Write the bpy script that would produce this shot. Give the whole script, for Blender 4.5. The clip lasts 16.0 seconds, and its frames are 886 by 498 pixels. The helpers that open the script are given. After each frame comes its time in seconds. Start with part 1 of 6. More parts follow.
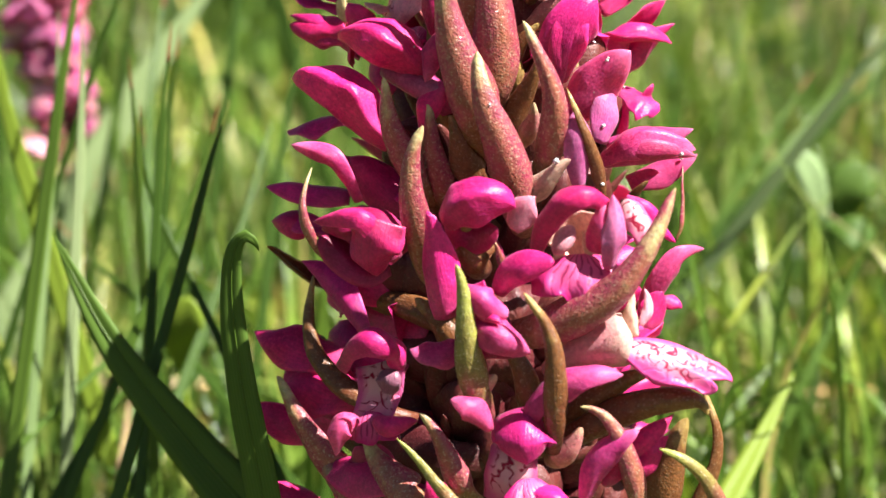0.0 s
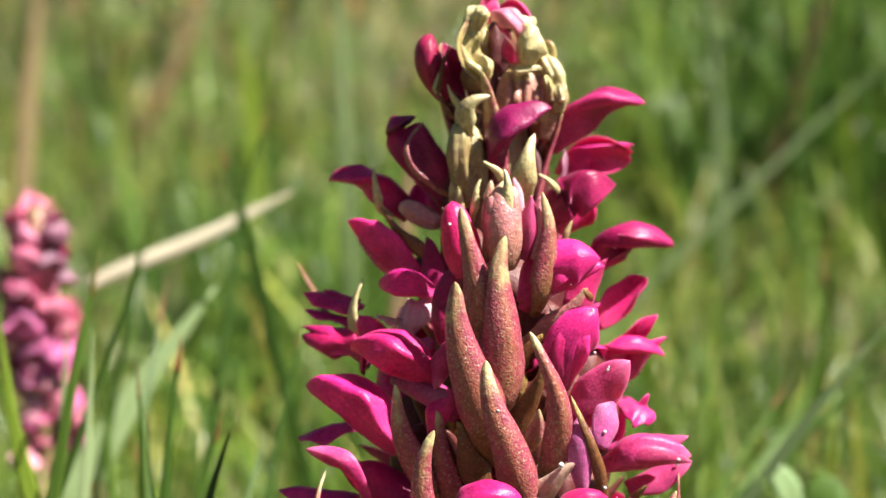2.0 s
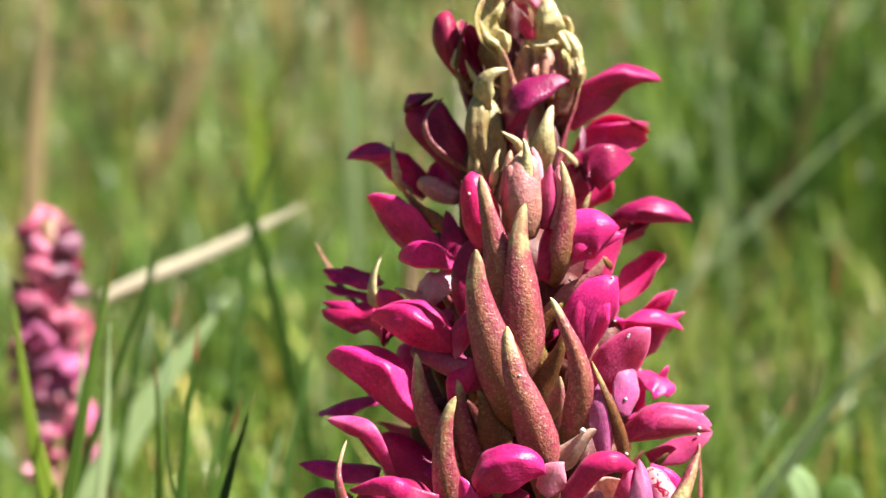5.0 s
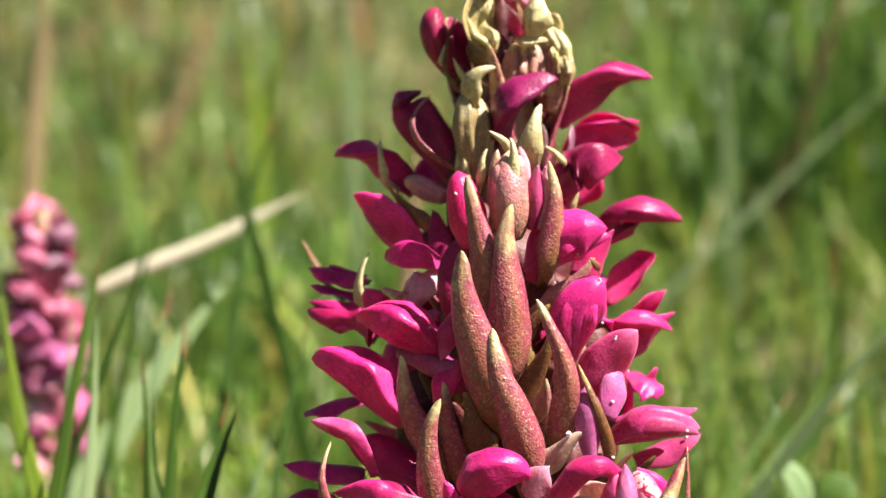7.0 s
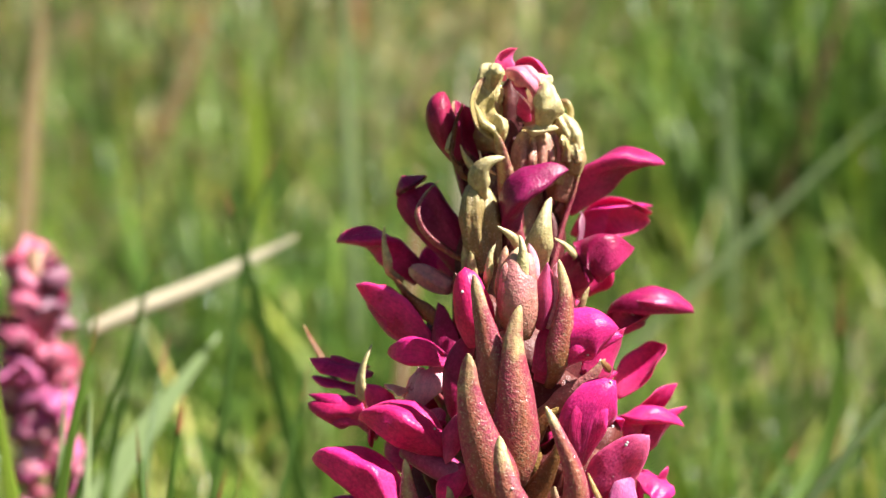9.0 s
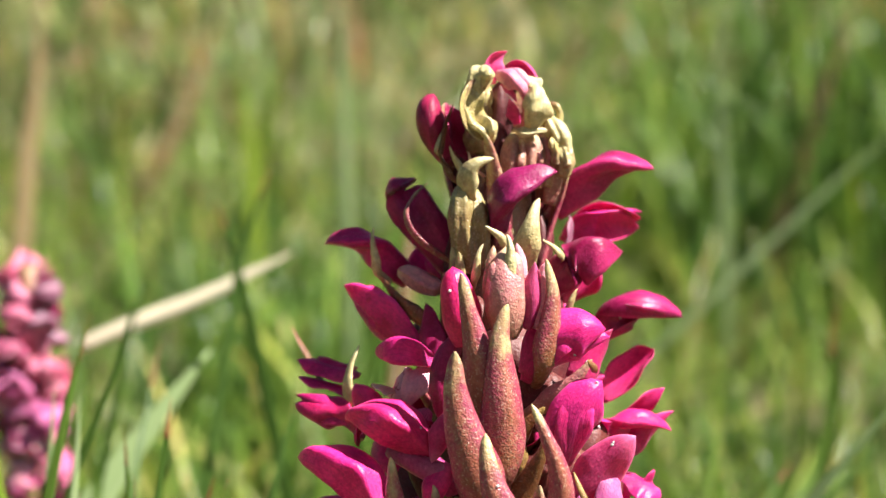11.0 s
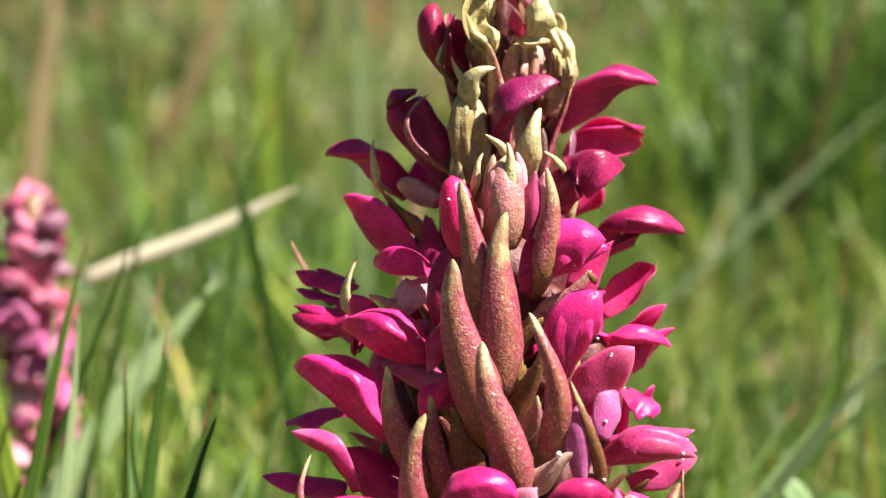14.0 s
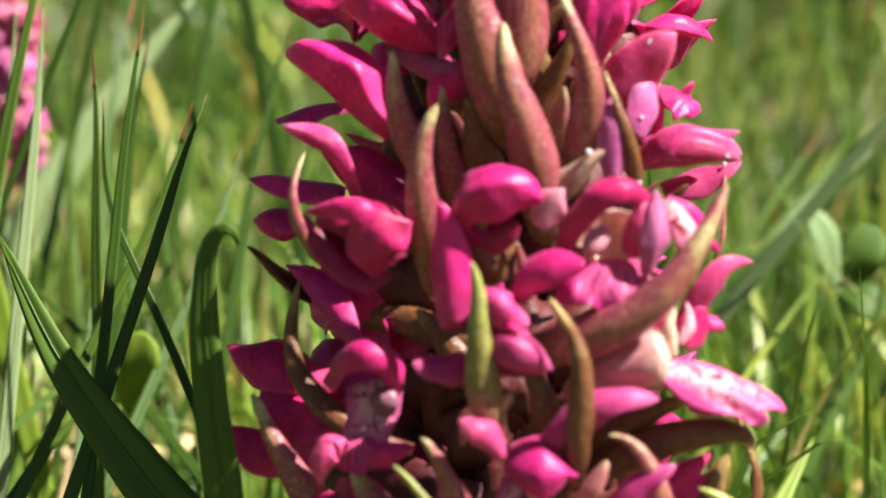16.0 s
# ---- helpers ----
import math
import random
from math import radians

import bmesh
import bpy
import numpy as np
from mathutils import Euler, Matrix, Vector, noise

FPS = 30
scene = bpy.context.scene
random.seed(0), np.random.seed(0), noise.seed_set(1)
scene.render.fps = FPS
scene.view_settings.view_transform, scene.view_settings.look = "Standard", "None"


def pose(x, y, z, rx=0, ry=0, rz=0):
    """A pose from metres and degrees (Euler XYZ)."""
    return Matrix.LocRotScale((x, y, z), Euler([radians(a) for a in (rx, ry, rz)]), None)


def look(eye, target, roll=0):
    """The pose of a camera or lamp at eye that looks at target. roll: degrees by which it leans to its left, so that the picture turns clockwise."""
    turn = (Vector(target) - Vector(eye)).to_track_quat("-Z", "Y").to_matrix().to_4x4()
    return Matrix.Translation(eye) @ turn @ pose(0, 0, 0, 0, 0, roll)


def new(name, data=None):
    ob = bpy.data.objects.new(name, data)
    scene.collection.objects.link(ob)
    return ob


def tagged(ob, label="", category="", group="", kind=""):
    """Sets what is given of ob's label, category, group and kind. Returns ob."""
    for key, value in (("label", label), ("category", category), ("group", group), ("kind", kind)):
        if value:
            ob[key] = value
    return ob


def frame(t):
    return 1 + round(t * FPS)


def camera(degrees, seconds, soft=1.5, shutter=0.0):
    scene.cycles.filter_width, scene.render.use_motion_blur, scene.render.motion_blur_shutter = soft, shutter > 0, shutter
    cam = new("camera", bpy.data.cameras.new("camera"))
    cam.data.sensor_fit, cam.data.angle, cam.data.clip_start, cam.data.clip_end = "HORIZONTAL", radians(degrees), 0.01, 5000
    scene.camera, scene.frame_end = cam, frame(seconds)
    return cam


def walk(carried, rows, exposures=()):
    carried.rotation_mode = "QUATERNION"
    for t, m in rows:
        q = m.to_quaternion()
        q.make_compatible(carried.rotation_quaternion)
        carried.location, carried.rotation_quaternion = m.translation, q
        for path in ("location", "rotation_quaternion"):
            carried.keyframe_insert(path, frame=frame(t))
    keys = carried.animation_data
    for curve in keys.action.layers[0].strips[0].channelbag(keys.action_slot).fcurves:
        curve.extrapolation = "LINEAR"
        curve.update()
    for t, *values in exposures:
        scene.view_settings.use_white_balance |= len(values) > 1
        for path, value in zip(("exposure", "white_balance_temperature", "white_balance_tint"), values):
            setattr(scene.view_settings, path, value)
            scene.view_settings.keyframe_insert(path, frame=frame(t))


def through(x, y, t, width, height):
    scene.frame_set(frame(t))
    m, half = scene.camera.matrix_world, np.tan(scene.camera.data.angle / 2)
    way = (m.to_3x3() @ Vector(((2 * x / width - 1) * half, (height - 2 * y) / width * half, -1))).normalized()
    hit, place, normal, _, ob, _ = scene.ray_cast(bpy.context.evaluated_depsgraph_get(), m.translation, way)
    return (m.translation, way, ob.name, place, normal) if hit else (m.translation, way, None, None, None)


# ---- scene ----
# ---- camera ----
cam = camera(25.0, 16.0)
cam.data.dof.use_dof = True
cam.data.dof.focus_distance = 0.174
cam.data.dof.aperture_fstop = 29.0
cam.data.dof.aperture_blades = 7

PATH = [
    (0, (0.00370, -0.18369, 0.12475), (-0.00604, 0.00928, 0.07310), -1.30),
    (0.5, (0.00427, -0.18506, 0.12353), (-0.00424, 0.01143, 0.08721), -1.17),
    (1, (0.00014, -0.18977, 0.12340), (-0.00487, 0.00809, 0.09467), -0.76),
    (1.5, (0.00065, -0.19202, 0.12161), (-0.00401, 0.00627, 0.09595), -0.86),
    (2, (-0.00140, -0.19264, 0.12461), (-0.00560, 0.00636, 0.10500), -0.72),
    (2.5, (-0.00281, -0.19306, 0.12511), (-0.00677, 0.00648, 0.11214), -0.80),
    (3, (-0.00383, -0.19457, 0.12400), (-0.00731, 0.00493, 0.11021), -0.84),
    (3.5, (-0.00340, -0.19444, 0.12175), (-0.00718, 0.00494, 0.10643), -0.81),
    (4, (-0.00317, -0.19370, 0.11946), (-0.00723, 0.00571, 0.10463), -0.95),
    (4.5, (-0.00332, -0.19397, 0.11604), (-0.00759, 0.00555, 0.10286), -1.04),
    (7, (-0.00126, -0.19202, 0.11775), (-0.00628, 0.00735, 0.10259), -0.85),
    (7.5, (-0.00111, -0.19117, 0.11831), (-0.00638, 0.00812, 0.10233), -0.70),
    (8, (-0.00259, -0.19131, 0.11904), (-0.00704, 0.00792, 0.10209), -0.64),
    (8.5, (-0.00197, -0.18809, 0.12450), (-0.00662, 0.01088, 0.10480), -0.55),
    (9, (-0.00229, -0.18527, 0.12813), (-0.00683, 0.01390, 0.11055), -0.41),
    (9.2, (-0.00297, -0.18481, 0.13044), (-0.00707, 0.01443, 0.11354), -0.29),
    (11.3, (-0.00069, -0.18596, 0.12402), (-0.00522, 0.01355, 0.11075), 0.15),
    (11.5, (-0.00021, -0.18582, 0.12443), (-0.00536, 0.01360, 0.11022), 0.00),
    (12, (0.00098, -0.18611, 0.12253), (-0.00453, 0.01332, 0.10842), 0.06),
    (12.5, (0.00177, -0.18592, 0.12015), (-0.00425, 0.01349, 0.10604), 0.05),
    (13, (0.00125, -0.18544, 0.12010), (-0.00454, 0.01393, 0.10526), 0.08),
    (13.5, (0.00032, -0.18493, 0.12037), (-0.00557, 0.01436, 0.10463), 0.41),
    (14, (0.00032, -0.18427, 0.11895), (-0.00583, 0.01496, 0.10251), 0.75),
    (14.5, (-0.00173, -0.18433, 0.11539), (-0.00799, 0.01416, 0.09164), 1.31),
    (15, (-0.00162, -0.18485, 0.11451), (-0.00766, 0.01283, 0.08476), 1.44),
    (15.5, (-0.00194, -0.18269, 0.11362), (-0.00609, 0.01431, 0.07936), 1.37),
    (16, (-0.00273, -0.16403, 0.10982), (-0.00628, 0.03203, 0.07049), 1.46),
]
EXPOSURES = [(0, 1.70), (0.5, 1.55), (1, 1.51), (2, 1.51), (2.5, 1.53), (3.5, 1.57), (4.5, 1.57), (7, 1.54), (8.5, 1.55), (9.2, 1.57), (11.3, 1.63), (12.5, 1.61), (13.5, 1.54), (14.5, 1.49), (15, 1.44), (16, 1.46)]
walk(cam, [(t, look(eye, target, roll)) for t, eye, target, roll in PATH], EXPOSURES)

# ---- light ----
SUN_WAY = Vector((0.58, -0.16, 0.80)).normalized()
world = bpy.data.worlds.new("sky")
world.use_nodes = True
scene.world = world
sky = world.node_tree.nodes.new("ShaderNodeTexSky")
sky.sky_type = "NISHITA"
sky.sun_disc = False
sky.air_density = 0.65
sky.dust_density = 1.0
sky.sun_elevation = math.asin(SUN_WAY.z)
sky.sun_rotation = math.atan2(SUN_WAY.x, SUN_WAY.y)
back = world.node_tree.nodes["Background"]
back.inputs["Strength"].default_value = 0.026
world.node_tree.links.new(sky.outputs["Color"], back.inputs["Color"])
sun = new("sun", bpy.data.lights.new("sun", "SUN"))
sun.data.energy = 5.0
sun.data.angle = radians(0.55)
sun.data.color = (1.0, 0.96, 0.90)
sun.matrix_world = look(SUN_WAY * 5, (0, 0, 0))

# ---- materials ----
MM = 0.001


class Nodes:
    """A short way to write node trees."""

    def __init__(self, name):
        self.mat = bpy.data.materials.new(name)
        self.mat.use_nodes = True
        self.tree = self.mat.node_tree
        self.bsdf = self.tree.nodes["Principled BSDF"]
        self.out = self.tree.nodes["Material Output"]

    def add(self, kind, **values):
        n = self.tree.nodes.new("ShaderNode" + kind)
        for k, v in values.items():
            n.inputs[k.replace("_", " ")].default_value = v
        return n

    def link(self, a, b):
        self.tree.links.new(a, b)

    def noise(self, scale, detail=3.0, rough=0.55, coords=None):
        n = self.add("TexNoise", Scale=scale, Detail=detail, Roughness=rough)
        if coords is None:
            coords = self.add("TexCoord").outputs["Object"]
        self.link(coords, n.inputs["Vector"])
        return n.outputs["Fac"]

    def ramp(self, fac, *stops):
        n = self.tree.nodes.new("ShaderNodeValToRGB")
        els = n.color_ramp.elements
        while len(els) < len(stops):
            els.new(0.5)
        for e, (p, c) in zip(els, stops):
            e.position, e.color = p, (*c, 1) if len(c) == 3 else c
        self.link(fac, n.inputs["Fac"])
        return n.outputs["Color"]

    def mix(self, fac, a, b, mode="MIX"):
        n = self.tree.nodes.new("ShaderNodeMix")
        n.data_type, n.blend_type = "RGBA", mode
        for slot, v in ((0, fac), (6, a), (7, b)):
            if isinstance(v, bpy.types.NodeSocket):
                self.link(v, n.inputs[slot])
            elif slot == 0:
                n.inputs[0].default_value = v
            else:
                n.inputs[slot].default_value = (*v, 1)
        return n.outputs[2]

    def math(self, op, a, b=0.0):
        n = self.tree.nodes.new("ShaderNodeMath")
        n.operation = op
        for slot, v in ((0, a), (1, b)):
            if isinstance(v, bpy.types.NodeSocket):
                self.link(v, n.inputs[slot])
            else:
                n.inputs[slot].default_value = v
        return n.outputs[0]

    def uv(self):
        sep = self.add("SeparateXYZ")
        self.link(self.add("TexCoord").outputs["UV"], sep.inputs[0])
        return sep.outputs[0], sep.outputs[1]

    def bump(self, height, strength, distance):
        n = self.add("Bump", Strength=strength, Distance=distance)
        self.link(height, n.inputs["Height"])
        self.link(n.outputs["Normal"], self.bsdf.inputs["Normal"])
        return n

    def finish(self, color, rough, through=0.0, spec=0.4, through_tint=None, sss=0.0):
        """Surface colour and gloss, and the share of light that shines through the tissue."""
        b = self.bsdf
        self.link(color, b.inputs["Base Color"])
        if isinstance(rough, bpy.types.NodeSocket):
            self.link(rough, b.inputs["Roughness"])
        else:
            b.inputs["Roughness"].default_value = rough
        b.inputs["Specular IOR Level"].default_value = spec
        if sss:
            b.inputs["Subsurface Weight"].default_value = sss
            b.inputs["Subsurface Radius"].default_value = (1.0, 0.35, 0.5)
            b.inputs["Subsurface Scale"].default_value = 0.0012
        if through:
            tr = self.add("BsdfTranslucent")
            self.link(self.mix(1.0, color, through_tint, "MULTIPLY") if through_tint else color, tr.inputs["Color"])
            m = self.add("MixShader", Fac=through)
            self.link(b.outputs[0], m.inputs[1])
            self.link(tr.outputs[0], m.inputs[2])
            self.link(m.outputs[0], self.out.inputs["Surface"])
        return self.mat


def tissue(name, deep, light, vein, rough=0.38, through=0.22, veins=7.0, tip=None, base=None):
    """Petal tissue: lengthwise veins, mottling, tiny papillae."""
    n = Nodes(name)
    u, v = n.uv()
    blotch = n.noise(260, 3)
    fine = n.noise(3800, 2)
    color = n.ramp(blotch, (0.32, deep), (0.68, light))
    if base:
        color = n.mix(n.ramp(u, (0.02, (1, 1, 1)), (0.38, (0, 0, 0))), color, base)
    if tip:
        color = n.mix(n.ramp(u, (0.72, (0, 0, 0)), (1.0, (1, 1, 1))), color, tip)
    wob = n.math("ADD", n.math("MULTIPLY", v, veins * 6.283), n.math("MULTIPLY", n.noise(300, 3), 9.0))
    line = n.math("POWER", n.math("ABSOLUTE", n.math("SINE", wob)), 26.0)
    color = n.mix(n.math("MULTIPLY", line, 0.22), color, vein)
    rim = n.ramp(n.math("ABSOLUTE", n.math("SUBTRACT", v, 0.5)), (0.40, (0, 0, 0)), (0.5, (0.5, 0.5, 0.5)))
    color = n.mix(rim, color, tuple(min(1.0, c * 1.25 + 0.02) for c in light))
    dot = n.ramp(n.noise(3600, 2, 0.6), (0.50, (0, 0, 0)), (0.70, (0.3, 0.3, 0.3)))
    color = n.mix(1.0, color, n.ramp(n.noise(2300, 4, 0.75), (0.34, (0.78, 0.75, 0.78)), (0.66, (1.13, 1.16, 1.13))), "MULTIPLY")
    color = n.mix(dot, color, tuple(min(1.0, c * 1.15 + 0.035) for c in light))
    rnd = n.add("ObjectInfo").outputs["Random"]
    hsv = n.add("HueSaturation")
    n.link(n.math("ADD", n.math("MULTIPLY", rnd, 0.022), 0.489), hsv.inputs["Hue"])
    n.link(n.math("ADD", n.math("MULTIPLY", n.math("FRACT", n.math("MULTIPLY", rnd, 7.13)), 0.35), 0.84), hsv.inputs["Value"])
    n.link(color, hsv.inputs["Color"])
    h = n.math("ADD", n.math("MULTIPLY", fine, 0.45), n.math("MULTIPLY", line, -0.10))
    h = n.math("ADD", h, n.math("MULTIPLY", blotch, 1.3))
    n.bump(h, 0.6, 0.0002)
    n.bsdf.inputs["Sheen Weight"].default_value = 0.06
    n.bsdf.inputs["Sheen Roughness"].default_value = 0.4
    return n.finish(hsv.outputs[0], rough, through, 0.40, (1.0, 0.75, 0.8), sss=0.10)


def skin(name, base, mid, tip, rough=0.38, through=0.14, at=(0.0, 0.5, 0.78, 1.0), wrinkle=0.0, glitter=0.55, edge=None):
    """Bract skin: coloured from base to tip, speckled, with a glittering epidermis whose glints are partly painted as
    pale colour.
    """
    n = Nodes(name)
    u, v = n.uv()
    patch = n.noise(330, 4, 0.6)
    speck = n.noise(2600, 3, 0.65)
    along = n.math("ADD", u, n.math("MULTIPLY", n.math("SUBTRACT", patch, 0.5), 1.0))
    color = n.ramp(along, (at[0], base), (at[1], mid), (at[2], mid), (at[3], tip))
    if edge:
        off = n.math("ADD", n.math("ABSOLUTE", n.math("SUBTRACT", v, 0.54)), n.math("MULTIPLY", n.math("SUBTRACT", n.noise(420, 3), 0.5), 0.35))
        flush = n.mix(1.0, n.ramp(off, (0.02, (0, 0, 0)), (0.20, (0.95, 0.95, 0.95))), n.ramp(along, (0.20, (0, 0, 0)), (0.38, (1, 1, 1)), (0.78, (1, 1, 1)), (1.0, (0.1, 0.1, 0.1))), "MULTIPLY")
        color = n.mix(flush, color, edge)
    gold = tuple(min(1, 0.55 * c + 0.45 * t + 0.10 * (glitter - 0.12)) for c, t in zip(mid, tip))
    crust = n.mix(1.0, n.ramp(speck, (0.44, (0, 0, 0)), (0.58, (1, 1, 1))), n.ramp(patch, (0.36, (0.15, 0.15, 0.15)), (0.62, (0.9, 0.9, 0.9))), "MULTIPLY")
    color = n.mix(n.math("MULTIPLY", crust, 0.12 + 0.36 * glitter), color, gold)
    color = n.mix(1.0, color, n.ramp(n.noise(1500, 3, 0.7), (0.36, (0.80, 0.77, 0.77)), (0.64, (1.16, 1.13, 1.08))), "MULTIPLY")
    ribs = n.math("ABSOLUTE", n.math("SINE", n.math("MULTIPLY", v, 22.0)))
    color = n.mix(n.math("MULTIPLY", n.math("POWER", ribs, 14.0), 0.05), color, tuple(c * 0.6 for c in mid))
    # sparkle put into the colour as fine pale specks, besides the coat's own gloss
    painted_glint = n.ramp(n.noise(4300, 2, 0.6), (0.58, (0, 0, 0)), (0.68, (glitter * 0.65,) * 3))
    color = n.mix(painted_glint, color, (0.84, 0.72, 0.50))
    if wrinkle:
        dead = n.ramp(n.noise(480, 4, 0.65), (0.56, (0, 0, 0)), (0.68, (0.5, 0.5, 0.5)))
        color = n.mix(dead, color, (0.22, 0.11, 0.05))
    cell = n.add("TexVoronoi", Scale=5200.0)
    n.link(n.add("TexCoord").outputs["Object"], cell.inputs["Vector"])
    h = n.math("ADD", n.math("MULTIPLY", cell.outputs["Distance"], 0.3), n.math("MULTIPLY", patch, 0.8 + wrinkle * 8))
    h = n.math("ADD", h, n.math("MULTIPLY", n.math("POWER", ribs, 6.0), -0.05))
    n.bump(n.math("ADD", h, n.math("MULTIPLY", speck, 0.7)), 0.6, 0.0002)
    n.bsdf.inputs["Coat Weight"].default_value = 0.9 * glitter
    n.bsdf.inputs["Coat Roughness"].default_value = 0.13
    cells = n.add("Bump", Strength=0.8, Distance=0.0003)
    n.link(n.noise(3800, 2), cells.inputs["Height"])
    n.link(cells.outputs["Normal"], n.bsdf.inputs["Coat Normal"])
    return n.finish(color, n.ramp(speck, (0.3, (rough + 0.15,) * 3), (0.75, (rough - 0.12,) * 3)), through, 0.5)


MAGENTA = ((0.54, 0.008, 0.135), (0.86, 0.032, 0.265), (0.26, 0.002, 0.065))
M = {
    "petal": tissue("magenta_petal", *MAGENTA, base=(0.60, 0.06, 0.20)),
    "crimson": tissue("crimson_young_petal", (0.28, 0.005, 0.065), (0.52, 0.018, 0.145), (0.16, 0.002, 0.035), base=(0.50, 0.05, 0.15)),
    "wine": tissue("dark_wine_petal", (0.17, 0.003, 0.045), (0.31, 0.009, 0.085), (0.10, 0.001, 0.025)),
    "pink": tissue("bright_pink_petal", (0.66, 0.035, 0.22), (0.82, 0.115, 0.34), (0.46, 0.008, 0.13), through=0.38, tip=(0.88, 0.21, 0.46)),
    "pale": tissue("pale_pink_petal", (0.74, 0.28, 0.38), (0.85, 0.45, 0.52), (0.62, 0.05, 0.2)),
    "lilac": tissue("lilac_petal", (0.64, 0.09, 0.33), (0.78, 0.24, 0.47), (0.42, 0.01, 0.16), through=0.30),
    "rose": tissue("dusty_rose_petal", (0.46, 0.072, 0.145), (0.62, 0.17, 0.27), (0.30, 0.02, 0.06)),
    "blush": tissue("blush_mauve_petal", (0.60, 0.15, 0.27), (0.76, 0.30, 0.42), (0.42, 0.03, 0.12)),
    "dusk": tissue("faded_purple_petal", (0.22, 0.07, 0.13), (0.32, 0.13, 0.18), (0.14, 0.02, 0.06)),
    "cream": tissue("cream_petal", (0.78, 0.44, 0.36), (0.84, 0.60, 0.46), (0.60, 0.12, 0.18), veins=4),
    "throat": tissue("blush_spur", (0.74, 0.22, 0.27), (0.84, 0.42, 0.40), (0.62, 0.14, 0.22), veins=5, tip=(0.86, 0.66, 0.50)),
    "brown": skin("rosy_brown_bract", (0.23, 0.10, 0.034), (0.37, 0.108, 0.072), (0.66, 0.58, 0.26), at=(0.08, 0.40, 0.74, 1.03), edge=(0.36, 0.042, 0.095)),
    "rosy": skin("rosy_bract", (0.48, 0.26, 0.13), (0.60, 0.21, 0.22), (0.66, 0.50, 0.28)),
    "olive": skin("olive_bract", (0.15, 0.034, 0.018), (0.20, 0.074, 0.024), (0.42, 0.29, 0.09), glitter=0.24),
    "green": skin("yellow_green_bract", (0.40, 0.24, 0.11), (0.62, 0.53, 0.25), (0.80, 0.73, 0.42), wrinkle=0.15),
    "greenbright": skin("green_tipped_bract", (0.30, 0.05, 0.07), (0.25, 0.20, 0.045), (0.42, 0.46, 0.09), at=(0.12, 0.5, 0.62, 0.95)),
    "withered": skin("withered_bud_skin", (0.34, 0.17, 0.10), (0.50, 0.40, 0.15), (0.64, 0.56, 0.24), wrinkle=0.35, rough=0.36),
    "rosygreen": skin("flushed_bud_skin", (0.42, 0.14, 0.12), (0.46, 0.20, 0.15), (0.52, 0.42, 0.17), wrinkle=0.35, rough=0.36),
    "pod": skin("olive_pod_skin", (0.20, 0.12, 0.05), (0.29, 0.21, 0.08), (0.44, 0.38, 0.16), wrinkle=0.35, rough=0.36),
    # wine-purple skin, darkened further so the spike's crevice shade is in its colour
    "ovary": skin("shade_dark_ovary_skin", (0.075, 0.010, 0.013), (0.11, 0.014, 0.019), (0.15, 0.030, 0.024), rough=0.5, glitter=0.10),
    "stem": skin("stem_skin", (0.16, 0.22, 0.06), (0.28, 0.22, 0.09), (0.34, 0.15, 0.09)),
}


def lip_material(name, ground, rim, mark, veined=False):
    """A lip: pale middle with looped dark lines and dashes, stronger colour towards its rim."""
    n = Nodes(name)
    u, v = n.uv()
    off = n.math("ABSOLUTE", n.math("MULTIPLY", n.math("SUBTRACT", v, 0.5), 2.0))
    wob = n.noise(520, 3)
    edge = n.math("ADD", n.math("MAXIMUM", off, n.math("SUBTRACT", u, 0.06)), n.math("MULTIPLY", n.math("SUBTRACT", wob, 0.5), 0.5))
    color = n.mix(n.ramp(edge, (0.45, (0, 0, 0)), (0.86, (1, 1, 1))), ground, rim)
    if veined:
        run = n.math("ADD", n.math("MULTIPLY", v, 34.0), n.math("MULTIPLY", n.noise(420, 2), 6.0))
        loop = n.math("MULTIPLY", n.math("POWER", n.math("ABSOLUTE", n.math("SINE", run)), 9.0), 0.8)
    else:
        loop = n.ramp(n.math("ABSOLUTE", n.math("SUBTRACT", n.noise(900, 1, 0.4), 0.5)), (0.015, (1, 1, 1)), (0.06, (0, 0, 0)))
    inner = n.ramp(edge, (0.62, (1, 1, 1)), (0.85, (0, 0, 0)))
    dash = n.mix(1.0, n.ramp(n.noise(1300, 2), (0.42, (0, 0, 0)), (0.48, (1, 1, 1))), inner, "MULTIPLY")
    color = n.mix(n.math("MULTIPLY", loop, dash), color, mark)
    n.bump(n.math("ADD", n.noise(700, 3), n.math("MULTIPLY", loop, -0.3)), 0.5, 0.0002)
    return n.finish(color, 0.42, 0.25, 0.4, sss=0.15)


M["lip"] = lip_material("marked_pink_lip", (0.80, 0.42, 0.50), (0.74, 0.085, 0.32), (0.40, 0.004, 0.06))
M["lipdeep"] = lip_material("marked_magenta_lip", (0.74, 0.12, 0.32), (0.62, 0.02, 0.2), (0.24, 0.002, 0.05), True)
M["lipwhite"] = lip_material("marked_white_lip", (0.82, 0.47, 0.50), (0.72, 0.12, 0.32), (0.36, 0.003, 0.04))


